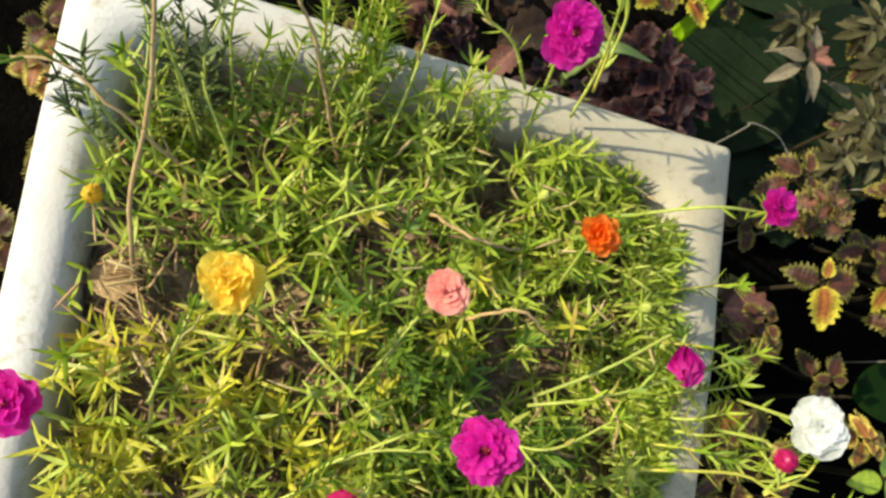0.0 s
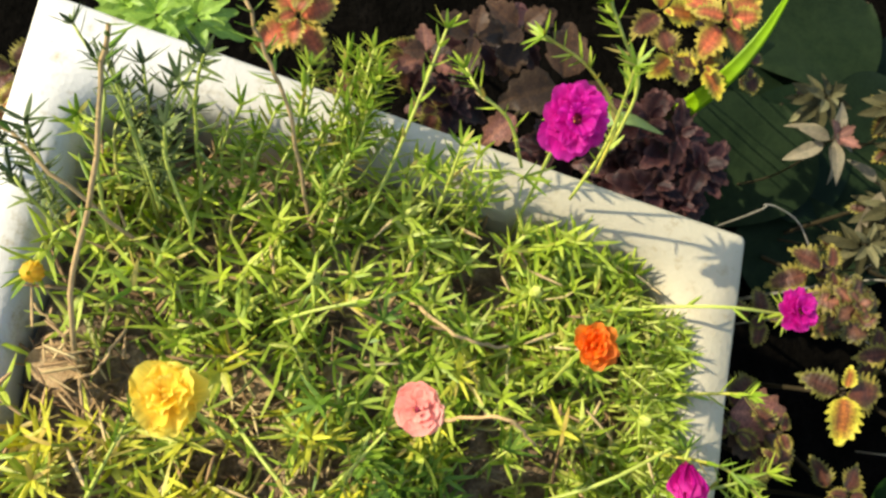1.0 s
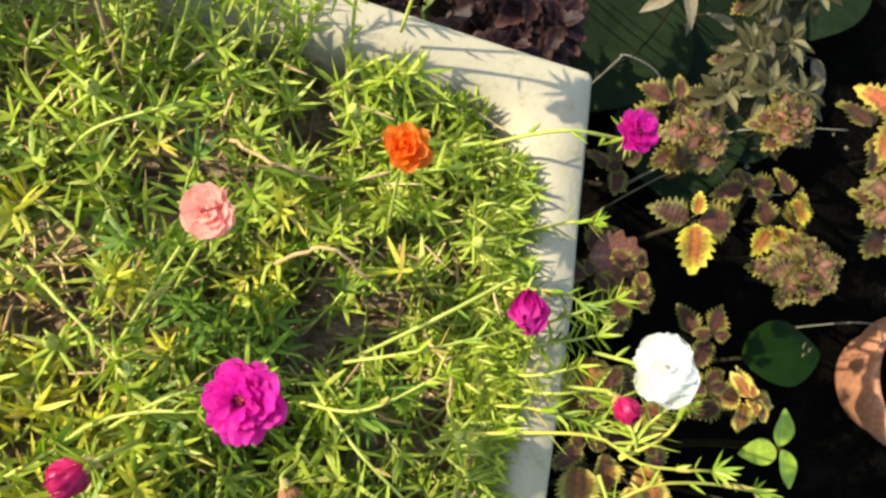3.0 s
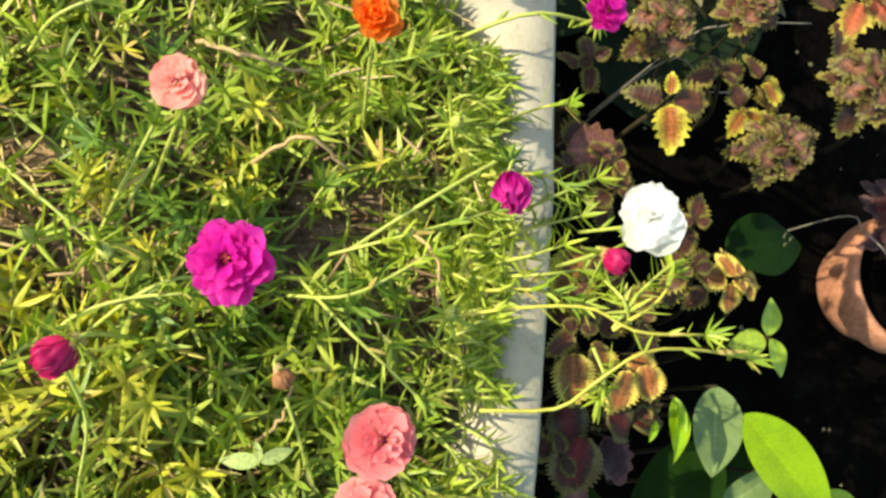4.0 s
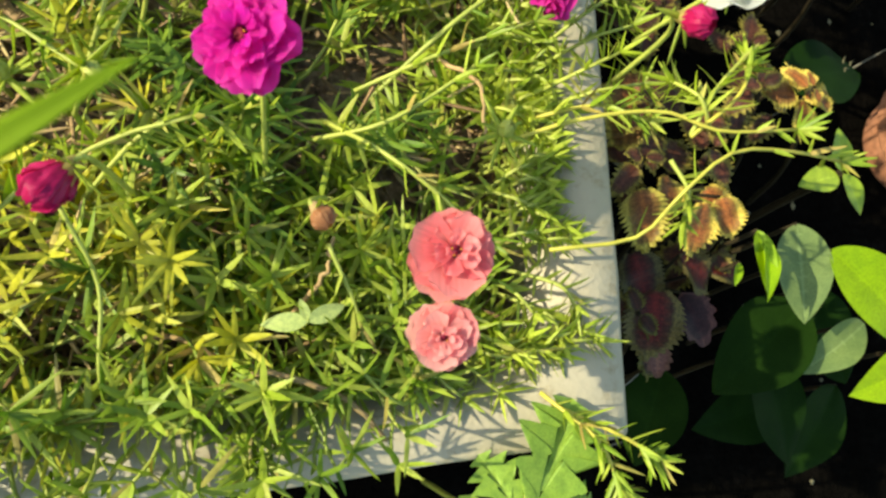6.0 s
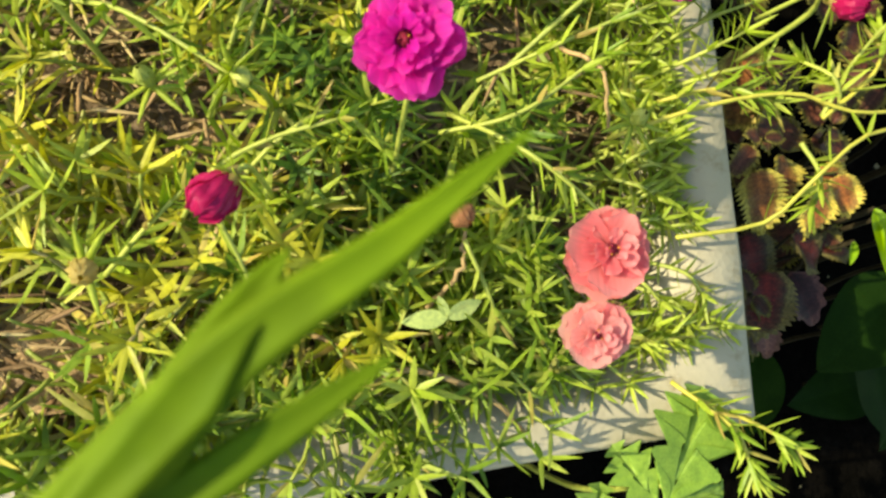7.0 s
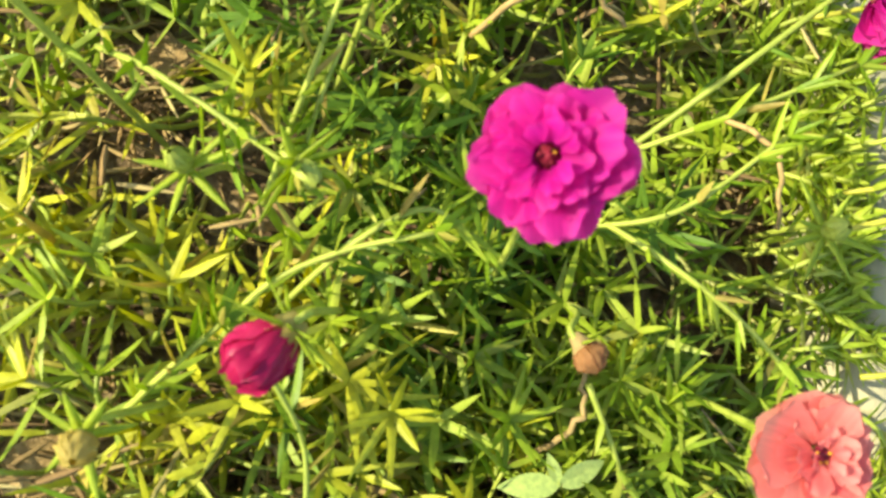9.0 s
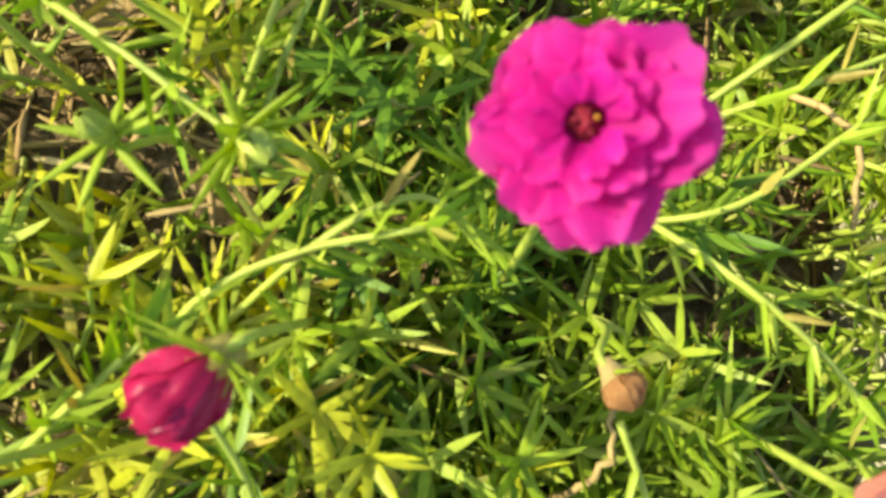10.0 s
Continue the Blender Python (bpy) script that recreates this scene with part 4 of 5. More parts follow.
# ---- plants round the box ----
def blade_mesh(name, length, width, material, teeth=0, depth=0.0, fold=0.15, droop=0.2, belly=0.42, wave=0.0, seed=0, nu=14, nv=8):
    """A leaf from its stalk outwards along +x; teeth scallop its edge; the attribute tells how near the margin a point lies."""
    verts, faces, marks, veins = [], [], [], []
    r = random.Random(seed)
    ph = r.uniform(0, 6)
    for i in range(nu + 1):
        u = i / nu
        w = width / 2 * (math.sin(math.pi * u ** (math.log(0.5) / math.log(belly))) ** 0.8 if 0 < u < 1 else 0.03)
        tooth = 1 + depth * (math.sin(u * teeth * math.pi) if teeth else 0)
        for j in range(nv + 1):
            v = 2 * j / nv - 1
            edge = tooth if abs(v) > 0.8 else 1
            x = length * u + (0.03 * length * math.sin(u * teeth * math.pi) * abs(v) if teeth else 0)
            z = fold * w * abs(v) - droop * length * u * u + wave * width * math.sin(u * 9 + ph + 2 * v) * abs(v) + (0.006 if teeth else 0.0012) * length * math.sin(u * 20) * (1 - abs(v))
            verts.append((x, v * w * edge, z))
            veins.append(max(1 - abs(v) * 6, 0, 1 - abs(((u * 7 - abs(v) * 1.6) % 1) - 0.5) * 7 if 0.1 < u < 0.95 else 0))
            marks.append(max(abs(v), (u - 0.55) / 0.45 if u > 0.55 else 0, (0.12 - u) / 0.12 if u < 0.12 else 0))
    n = nv + 1
    for i in range(nu):
        for j in range(nv):
            a = i * n + j
            faces.append((a, a + n, a + n + 1, a + 1))
    me = bpy.data.meshes.new(name)
    me.from_pydata(verts, [], faces)
    me.materials.append(material)
    me.polygons.foreach_set("use_smooth", [True] * len(me.polygons))
    me.attributes.new("vein", "FLOAT", "POINT").data.foreach_set("value", veins)
    me.attributes.new("margin", "FLOAT", "POINT").data.foreach_set("value", marks)
    return me


def pinnate_mesh(length, width, material, lobes=4, seed=0):
    """A flat leaf cut into paired lobes that point forward, with a raised midrib and side veins."""
    r = random.Random(seed)
    ph = r.uniform(0, 6)
    nu, nv = 48, 8
    verts, faces, veins = [], [], []
    for i in range(nu + 1):
        u = i / nu
        env = math.sin(math.pi * min(1, 0.06 + 0.94 * u) ** 0.75) ** 0.7 if u < 1 else 0.0
        lobe_ = abs(math.cos(math.pi * (lobes * u ** 0.9 + 0.5)))
        w = width / 2 * max(env, 0.02) * (0.13 + 0.87 * lobe_ ** 2.2)
        for j in range(nv + 1):
            v = 2 * j / nv - 1
            verts.append((length * (u + 0.42 * abs(v) * env * (1 - 0.55 * u)), v * w, 0.1 * w * abs(v) - 0.14 * length * u * u + 0.04 * w * math.sin(9 * u + ph + 3 * v)))
            veins.append(max(1 - abs(v) * 6, lobe_ ** 6 * 0.7))
    n = nv + 1
    for i in range(nu):
        for j in range(nv):
            a = i * n + j
            faces.append((a, a + n, a + n + 1, a + 1))
    me = bpy.data.meshes.new("leaf")
    me.from_pydata(verts, [], faces)
    me.materials.append(material)
    me.polygons.foreach_set("use_smooth", [True] * len(me.polygons))
    me.attributes.new("vein", "FLOAT", "POINT").data.foreach_set("value", veins)
    return me


POOL = {}


def pool(kind):
    """Six leaves of each kind, made once, one unit long."""
    if kind not in POOL:
        material, width, teeth, depth, fold, droop, wave = KINDS[kind]
        POOL[kind] = [blade_mesh("leaf", 1.0, width * f, material, teeth, depth, fold, droop * g, 0.42, wave, s, teeth * 3 if teeth else 56, 8 if teeth else 12) for s, (f, g) in enumerate(((1, 1), (0.9, 1.5), (1.1, 0.6), (0.95, 2.0)))]
    return POOL[kind]


KINDS = {
    "coleus": (COLEUS, 0.82, 17, 0.2, 0.15, 0.3, 0.09),
    "red": (COLEUS_RED, 0.8, 15, 0.15, 0.2, 0.2, 0.07),
    "pink": (COLEUS_PINK, 1.0, 19, 0.2, -0.1, 0.35, 0.16),
    "yellow": (COLEUS_YELLOW, 0.75, 13, 0.15, 0.2, 0.15, 0.06),
    "maroon": (MAROON, 0.7, 9, 0.1, 0.3, 0.25, 0.04),
    "bronze": (BRONZE, 0.75, 9, 0.1, 0.2, 0.15, 0.03),
    "rosy": (ROSY, 0.75, 9, 0.12, 0.2, 0.15, 0.03),
    "limelong": (LIME, 0.42, 0, 0, 0.25, 0.12, 0.02),
    "folded": (LIME, 0.34, 0, 0, 0.5, 0.2, 0.03),
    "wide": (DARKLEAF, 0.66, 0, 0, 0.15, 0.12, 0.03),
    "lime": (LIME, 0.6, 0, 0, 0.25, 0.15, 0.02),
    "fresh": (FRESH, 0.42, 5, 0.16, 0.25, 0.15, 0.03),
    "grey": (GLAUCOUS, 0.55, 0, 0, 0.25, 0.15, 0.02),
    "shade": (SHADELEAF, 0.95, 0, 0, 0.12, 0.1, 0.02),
    "purslane": (PURSLANE, 0.42, 0, 0, 0.15, 0.1, 0.0),
    "gold": (COLEUS_GOLD, 0.78, 27, 0.17, 0.15, 0.3, 0.12),
    "dull": (COLEUS_DEEP, 0.78, 29, 0.12, 0.15, 0.3, 0.1),
    "dead": (DEAD, 0.7, 5, 0.08, 0.4, -0.1, 0.1),
    "beige": (BEIGE, 0.4, 0, 0, 0.3, 0.45, 0.05),
    "bright": (YOUNG, 0.6, 0, 0, 0.2, 0.12, 0.02),
    "pale": (DUSTY, 0.42, 0, 0, 0.3, 0.2, 0.02),
}


def rosette(name, label, at, tiers, foot, seed, category="plant", group="", stem_mat=COLEUS_STEM, thick=0.0018, lean=(0, 0, 0)):
    """A leafy shoot: a stem up to a place and crossed pairs of leaves. tiers: kind, leaves, length, tilt up in degrees, height under the tip."""
    r = random.Random(seed)
    base = thing(name, label, category, group, at=foot)
    base.location = foot
    f = Vector(foot)
    tip = Vector(at) - f
    st = Batch()
    st.tube(smooth_line([(0, 0, 0), tuple(tip * 0.5 + Vector((0.008, -0.006, 0.0))), tuple(tip)], 10), thick * 1.4, thick * 0.8, 6)
    st.link("stem", stem_mat, base)
    turn = r.uniform(0, 360)
    for kind, count, length, tilt, under in tiers:
        turn += 45 + r.uniform(-15, 15)
        for k in range(count):
            s = length * r.uniform(0.85, 1.15)
            m = Matrix.Translation(tip + Vector((0, 0, -under))) @ pose(0, 0, 0, *lean) @ pose(0, 0, 0, r.uniform(-12, 12), -(tilt + r.uniform(-14, 14)), turn + 360 / count * k + r.uniform(-12, 12)) @ pose(0.12 * length, 0, 0) @ Matrix.Diagonal((s, s, s, 1))
            share("leaf", r.choice(pool(kind)), m, base)
    return base


def coleus(at, kind, size, seed, tall=True, label="coleus shoot with scalloped maroon leaves edged yellow-green"):
    if kind == "pink":
        tiers = [(kind, 4, size * 0.4, 50, -0.002), (kind, 5, size * 0.6, 32, 0.001), (kind, 7, size * 0.8, 12, 0.005), ("coleus", 5, size * 0.9, -2, 0.009), ("coleus", 3, size * 0.9, -12, 0.022)]
    elif kind == "yellow":
        tiers = [(kind, 1, size * 0.4, 40, 0), (kind, 1, size * 1.05, 8, 0.003), ("coleus", 2, size, 10, 0.006), (kind, 1, size * 0.9, 5, 0.006)]
    elif kind == "coleus":
        tiers = [(kind, 2, size * 0.6, 30, 0), (kind, 2, size, 8, 0.006), (kind, 2, size, -5, 0.02)]
    else:
        tiers = [(kind, 2, size * 0.45, 35, 0), (kind, 2, size * 0.75, 18, 0.004), (kind, 4, size, 5, 0.012), ("coleus", 2, size, -5, 0.035)]
    foot = (at[0] + 2.0 * at[2] * max(0.0, at[0] - 0.15) + 0.01 * math.sin(seed), at[1] + 1.6 * at[2] * (at[1] - 0.25) + 0.01 * math.cos(seed * 1.7), -0.004)    # they lean towards the light
    rosette("coleus_plant", label, at, tiers, foot, seed, "coleus", "coleus round the box", COLEUS_STEM, 0.0008 if at[1] > 0.5 else 0.0018)


SPOTS = [
    (0.318, 0.46, 0.262, "coleus", 0.024), (0.336, 0.44, 0.267, "pink", 0.028), (0.4, 0.472, 0.266, "pink", 0.024), (0.417, 0.373, 0.274, "pink", 0.028),
    (0.319, 0.351, 0.24, "coleus", 0.019), (0.32, 0.331, 0.24, "coleus", 0.019), (0.293, 0.343, 0.232, "coleus", 0.02),
    (0.384, 0.423, 0.25, "coleus", 0.023), (0.4, 0.398, 0.255, "yellow", 0.02), (0.418, 0.426, 0.25, "yellow", 0.021), (0.425, 0.404, 0.25, "yellow", 0.021),
    (0.305, 0.426, 0.22, "coleus", 0.022),
    (0.477, 0.491, 0.28, "red", 0.034), (0.481, 0.427, 0.28, "pink", 0.032),
    (0.306, 0.272, 0.25, "coleus", 0.02), (0.3, 0.24, 0.245, "coleus", 0.022),
    (0.345, 0.25, 0.24, "coleus", 0.02),
    (0.316, 0.165, 0.2, "coleus", 0.026), (0.37, 0.203, 0.19, "coleus", 0.026),
    (0.372, 0.287, 0.248, "coleus", 0.021), (0.404, 0.287, 0.25, "gold", 0.022), (0.385, 0.325, 0.225, "coleus", 0.023),
    (0.343, 0.158, 0.165, "coleus", 0.028),
    (0.182, 0.624, 0.22, "yellow", 0.026), (0.197, 0.592, 0.22, "yellow", 0.024), (0.226, 0.626, 0.235, "red", 0.032), (0.222, 0.593, 0.22, "yellow", 0.024), (0.268, 0.617, 0.2, "coleus", 0.022),
    (-0.063, 0.528, 0.215, "red", 0.032), (-0.238, 0.42, 0.15, "gold", 0.028), (-0.25, 0.455, 0.13, "coleus", 0.03), (-0.235, 0.36, 0.1, "coleus", 0.028), (-0.25, 0.29, 0.08, "coleus", 0.028),
    (0.05, 0.535, 0.12, "coleus", 0.026), (-0.02, 0.53, 0.1, "coleus", 0.026), (0.02, 0.57, 0.13, "coleus", 0.028),
]
LABELS = {
    "yellow": "coleus shoot with bright yellow leaves and rusty hearts", "coleus": "coleus shoot with dark maroon leaves edged olive-green",
    "pink": "coleus head with mottled pink-brown leaf and beaded margin", "red": "coleus shoot with orange-red leaves edged yellow", "gold": "coleus shoot with golden-brown leaves and comb-like yellow margin"}
for k, (x, y, z, kind, size) in enumerate(SPOTS):
    coleus((x, y, z), kind, size * 0.9, k + 1, z > 0.2, LABELS[kind])


def leafy(name, label, foot, leaves, category="coleus", group="coleus round the box"):
    """A plant whose few leaves stand each at its own place: kind, base, length, turn, tilt up."""
    base = thing(name, label, category, group, at=foot)
    f = Vector(foot)
    tip = sum((Vector(l[1]) for l in leaves), Vector()) / len(leaves) - f
    st = Batch()
    st.tube(smooth_line([(0, 0, 0), tuple(tip * 0.5), tuple(tip + Vector((0, 0, -0.02)))], 10), 0.0024, 0.0016, 6)
    for kind, at, length, turn, tilt in leaves:
        st.tube(smooth_line([tuple(tip + Vector((0, 0, -0.02))), tuple(Vector(at) - f)], 5), 0.0013, 0.0009, 5)
    st.link("stem", COLEUS_STEM, base)
    for k, (kind, at, length, turn, tilt) in enumerate(leaves):
        share("leaf", pool(kind)[k % 4], Matrix.Translation(Vector(at) - f) @ pose(0, 0, 0, 9 * (-1) ** k, -tilt, turn) @ Matrix.Diagonal((length, length, length, 1)), base)


leafy("coleus_plant", "coleus with brown leaves and comb-like golden margin beside the wall", (0.36, 0.19, -0.004), [
    ("gold", (0.301, 0.226, 0.238), 0.034, -78, -6), ("gold", (0.336, 0.22, 0.24), 0.03, -92, -4), ("gold", (0.352, 0.226, 0.232), 0.024, -70, -2), ("gold", (0.318, 0.236, 0.232), 0.03, -70, 4), ("gold", (0.345, 0.232, 0.228), 0.026, -50, 0), ("coleus", (0.325, 0.24, 0.225), 0.03, 60, 0)])
leafy("coleus_plant", "coleus with long pinkish-brown leaf hanging beside the wall", (0.33, 0.28, -0.004), [
    ("gold", (0.299, 0.292, 0.238), 0.046, -90, -4), ("red", (0.33, 0.264, 0.246), 0.025, 5, 4), ("coleus", (0.312, 0.286, 0.235), 0.026, -30, 0), ("red", (0.306, 0.254, 0.236), 0.02, -60, 0)])
leafy("coleus_plant", "coleus with large dark maroon and olive leaves low beside the wall", (0.36, 0.16, -0.004), [
    ("dull", (0.312, 0.2, 0.205), 0.036, -70, -6), ("dull", (0.34, 0.198, 0.206), 0.034, -30, -4), ("dull", (0.328, 0.18, 0.2), 0.042, -95, -8), ("dull", (0.3, 0.19, 0.19), 0.04, -110, -6), ("maroon", (0.352, 0.18, 0.185), 0.036, -60, 0), ("dull", (0.365, 0.192, 0.195), 0.03, 10, 0), ("rosy", (0.336, 0.15, 0.182), 0.02, -88, -6)])
leafy("coleus_plant", "coleus shoot with one bright yellow leaf under two olive ones", (0.36, 0.4, -0.004), [
    ("yellow", (0.336, 0.381, 0.27), 0.031, -80, -2), ("coleus", (0.333, 0.383, 0.268), 0.024, 172, 4), ("coleus", (0.339, 0.384, 0.268), 0.027, 12, 4), ("yellow", (0.335, 0.386, 0.272), 0.014, 95, 25)])
leafy("coleus_plant", "coleus with broad dusky pink leaf close to the wall", (0.33, 0.38, -0.004), [
    ("rosy", (0.29, 0.356, 0.224), 0.044, 12, 4), ("coleus", (0.292, 0.362, 0.218), 0.034, 50, 0), ("bronze", (0.3, 0.35, 0.215), 0.03, -40, 0)])
# dark maroon rosettes behind the far rim
for k, (x, y, z, s) in enumerate([(0.232, 0.553, 0.18, 0.03), (0.226, 0.512, 0.17, 0.028), (0.257, 0.536, 0.18, 0.028), (0.206, 0.557, 0.18, 0.03), (0.252, 0.508, 0.16, 0.026), (0.205, 0.528, 0.15, 0.028), (0.24, 0.58, 0.14, 0.028), (0.28, 0.52, 0.11, 0.026), (0.15, 0.535, 0.12, 0.028), (0.06, 0.55, 0.12, 0.03)]):
    rosette("maroon_coleus", "dark maroon coleus with crowded plum leaves in shade", (x, y, z), [("maroon", 3, s * 0.5, 50, 0), ("maroon", 4, s * 0.8, 30, 0.004), ("maroon", 5, s, 10, 0.012), ("maroon", 5, s * 1.1, -10, 0.03)], (x + 0.05 * math.cos(2.4 * k), y + 0.05 * math.sin(2.4 * k) + 0.03, -0.004), 60 + k, "coleus", "maroon coleus behind the box", COLEUS_STEM, 0.0008)
rosette("rose_leaf_plant", "dusky rose-brown toothed leaf on a short stalk", (0.103, 0.52, 0.2), [("rosy", 1, 0.036, 8, 0)], (0.085, 0.55, -0.004), 83, "coleus")
rosette("rose_leaf_plant", "dusky brown broad leaves behind the box", (0.14, 0.575, 0.15), [("bronze", 3, 0.05, 8, 0)], (0.15, 0.58, -0.004), 81, "coleus")

# pale dusty sprigs
for k, (x, y, z, s) in enumerate([(0.388, 0.622, 0.22, 0.03), (0.402, 0.594, 0.22, 0.03), (0.391, 0.538, 0.22, 0.028), (0.38, 0.506, 0.21, 0.028), (0.408, 0.514, 0.22, 0.03), (0.425, 0.56, 0.21, 0.034), (0.45, 0.62, 0.2, 0.034), (0.45, 0.53, 0.2, 0.032), (0.34, 0.62, 0.19, 0.03)]):
    rosette("dusty_sprig", "dusty grey-brown sprig of narrow pale leaves", (x, y, z), [("pale", 4, s * 0.4, 50, -0.004), ("pale", 6, s * 0.62, 25, 0.0), ("pale", 8, s * 0.75, 5, 0.006), ("pale", 7, s * 0.7, -12, 0.014), ("coleus", 3, s * 0.6, 0, 0.022)], (x + 0.05 + 0.05 * math.cos(2.4 * k), y + 0.06 + 0.05 * math.sin(2.4 * k), -0.004), 90 + k, "plant", "dusty sprigs", COLEUS_STEM, 0.0009)

rosette("dusty_sprig", "beige sprig of narrow drooping leaves in the sun", (0.332, 0.572, 0.222), [("rosy", 4, 0.014, 40, -0.001), ("beige", 4, 0.024, 16, 0.003), ("beige", 4, 0.028, -10, 0.008)], (0.36, 0.6, -0.004), 171, "plant", "dusty sprigs", COLEUS_STEM, 0.0009)
for k, (x, y, z, s) in enumerate([(0.06, 0.58, 0.17, 0.028), (0.095, 0.605, 0.16, 0.032), (0.03, 0.56, 0.16, 0.024)]):
    rosette("bronze_leaf_plant", "dusky bronze broad-leaved plant behind the box", (x, y, z), [("bronze", 2, s * 0.7, 25, 0), ("rosy" if k == 2 else "bronze", 3, s, 4, 0.008), ("maroon", 3, s, -10, 0.02)], (x + 0.01, y + 0.06, -0.004), 180 + k, "coleus", "bronze plants behind the box")

leafy("dusty_leaf_plant", "pale beige leaves hanging under the dusty sprigs", (0.42, 0.56, -0.004), [('beige', (0.389, 0.552, 0.21), 0.041, -103, -3), ('beige', (0.414, 0.561, 0.208), 0.041, -100, -3), ('beige', (0.407, 0.564, 0.212), 0.037, 82, -3), ('beige', (0.436, 0.567, 0.205), 0.031, -73, -3), ('beige', (0.456, 0.561, 0.2), 0.031, -54, -3), ('beige', (0.382, 0.558, 0.206), 0.025, 133, -3)], "plant", "dusty sprigs")

# broad dull leaves behind, the shade over them put into their colour
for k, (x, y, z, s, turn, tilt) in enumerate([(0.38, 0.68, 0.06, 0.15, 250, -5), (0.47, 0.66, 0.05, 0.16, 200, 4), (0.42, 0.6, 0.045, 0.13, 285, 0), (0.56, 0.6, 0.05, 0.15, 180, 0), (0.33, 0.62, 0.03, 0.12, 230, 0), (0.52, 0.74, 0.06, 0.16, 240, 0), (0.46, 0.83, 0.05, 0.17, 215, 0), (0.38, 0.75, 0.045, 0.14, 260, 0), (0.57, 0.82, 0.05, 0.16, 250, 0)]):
    t = thing("broad_leaf_plant", "broad low leaf with shade in its dark green colour", "plant", "broad leaves in shade", at=(x, y, -0.002))
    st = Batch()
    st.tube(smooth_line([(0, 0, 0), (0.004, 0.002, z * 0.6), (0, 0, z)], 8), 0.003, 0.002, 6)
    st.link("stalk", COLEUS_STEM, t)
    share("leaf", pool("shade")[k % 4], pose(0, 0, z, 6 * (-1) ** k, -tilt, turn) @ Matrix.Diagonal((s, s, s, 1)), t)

# broad smooth leaves beside the near corner
for k, (x, y, z, s, turn, tilt, kind, label) in enumerate([
    (0.442, 0.206, 0.205, 0.1, -42, 3, "limelong", "bright lime broad leaf lit by the sun"),
    (0.565, 0.155, 0.17, 0.085, 205, 3, "lime", "bright lime broad leaf lit by the sun"),
    (0.424, 0.222, 0.2, 0.06, -88, 0, "grey", "smooth grey-green leaf half in shade"),
    (0.5, 0.168, 0.16, 0.055, 218, 5, "grey", "smooth grey-green leaf half in shade"),
    (0.376, 0.209, 0.228, 0.036, -85, 10, "folded", "narrow folded lime leaf"),
    (0.382, 0.205, 0.226, 0.036, -98, 25, "folded", "narrow folded lime leaf"),
    (0.372, 0.193, 0.215, 0.014, -110, 10, "folded", "narrow folded lime leaf"),
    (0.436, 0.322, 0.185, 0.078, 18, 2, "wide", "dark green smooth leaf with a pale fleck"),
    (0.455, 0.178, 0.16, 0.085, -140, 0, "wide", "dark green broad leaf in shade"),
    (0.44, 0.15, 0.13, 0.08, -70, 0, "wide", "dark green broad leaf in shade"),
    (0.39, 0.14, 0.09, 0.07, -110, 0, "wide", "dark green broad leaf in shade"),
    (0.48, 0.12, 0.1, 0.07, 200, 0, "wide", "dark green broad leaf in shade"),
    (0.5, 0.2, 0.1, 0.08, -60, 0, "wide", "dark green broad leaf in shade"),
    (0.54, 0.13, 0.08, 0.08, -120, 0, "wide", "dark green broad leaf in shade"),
    (0.478, 0.266, 0.18, 0.028, 95, 15, "bright", "young lime leaf"), (0.48, 0.264, 0.18, 0.029, -62, 5, "bright", "young lime leaf"), (0.477, 0.263, 0.178, 0.031, -165, 5, "bright", "young lime leaf"),
]):
    t = thing("broad_leaf_plant", label + " on its own stalk", "plant", "smooth leaves beside the box", at=(x + 0.012, y - 0.01, -0.004))
    st = Batch()
    st.tube(smooth_line([(0, 0, 0), (-0.004, 0.008, z * 0.5), (-0.012, 0.01, z + 0.004)], 8), 0.0022, 0.0014, 6)
    st.link("stalk", COLEUS_STEM, t)
    leaf = share("leaf", pool(kind)[k % 4], pose(-0.012, 0.01, z + 0.004, 8 * (-1) ** k, -tilt, turn) @ Matrix.Diagonal((s, s, s, 1)), t)
    if "fleck" in label:
        b = Batch()
        for u, v, w in ((0.6, -0.06, 0.5), (0.63, 0.02, 1.3), (0.68, -0.02, 0.9)):
            b.tube([(u, v, 0.03), (u + 0.02, v + 0.03, 0.034), (u + 0.05, v + 0.04 * w, 0.03)], 0.008, 0.006, 5)
        b.link("fleck", PALE, leaf, "pale fleck")


# strap leaf, lime sprig at the far rim, terracotta pot, near blade
def strap(name, label, points, width, material, category="plant", group=""):
    """A long flat leaf along a curve, keeled in the middle."""
    line = smooth_line(points, 22)
    verts, faces = [], []
    for i, p in enumerate(line):
        d = unit(line[min(i + 1, 21)] - line[max(i - 1, 0)])
        side = unit(np.cross(d, (0, 0, 1)))
        up = np.cross(side, d)
        u = i / 21
        w = width / 2 * min(1, 0.35 + 2 * u) * max(1 - u ** 2.2, 0.0) ** 0.8 + 0.0002
        for v in (-1, -0.5, 0, 0.5, 1):
            verts.append(p + side * w * v + up * w * 0.35 * v * v)
        for v in (0.5, 0, -0.5):
            verts.append(p + side * w * v + up * (w * 0.35 * v * v - 0.0006))
    for i in range(21):
        for k in range(8):
            faces.append((i * 8 + k, i * 8 + (k + 1) % 8, (i + 1) * 8 + (k + 1) % 8, (i + 1) * 8 + k))
    return tagged(link(name, verts, faces, material), label, category, group)


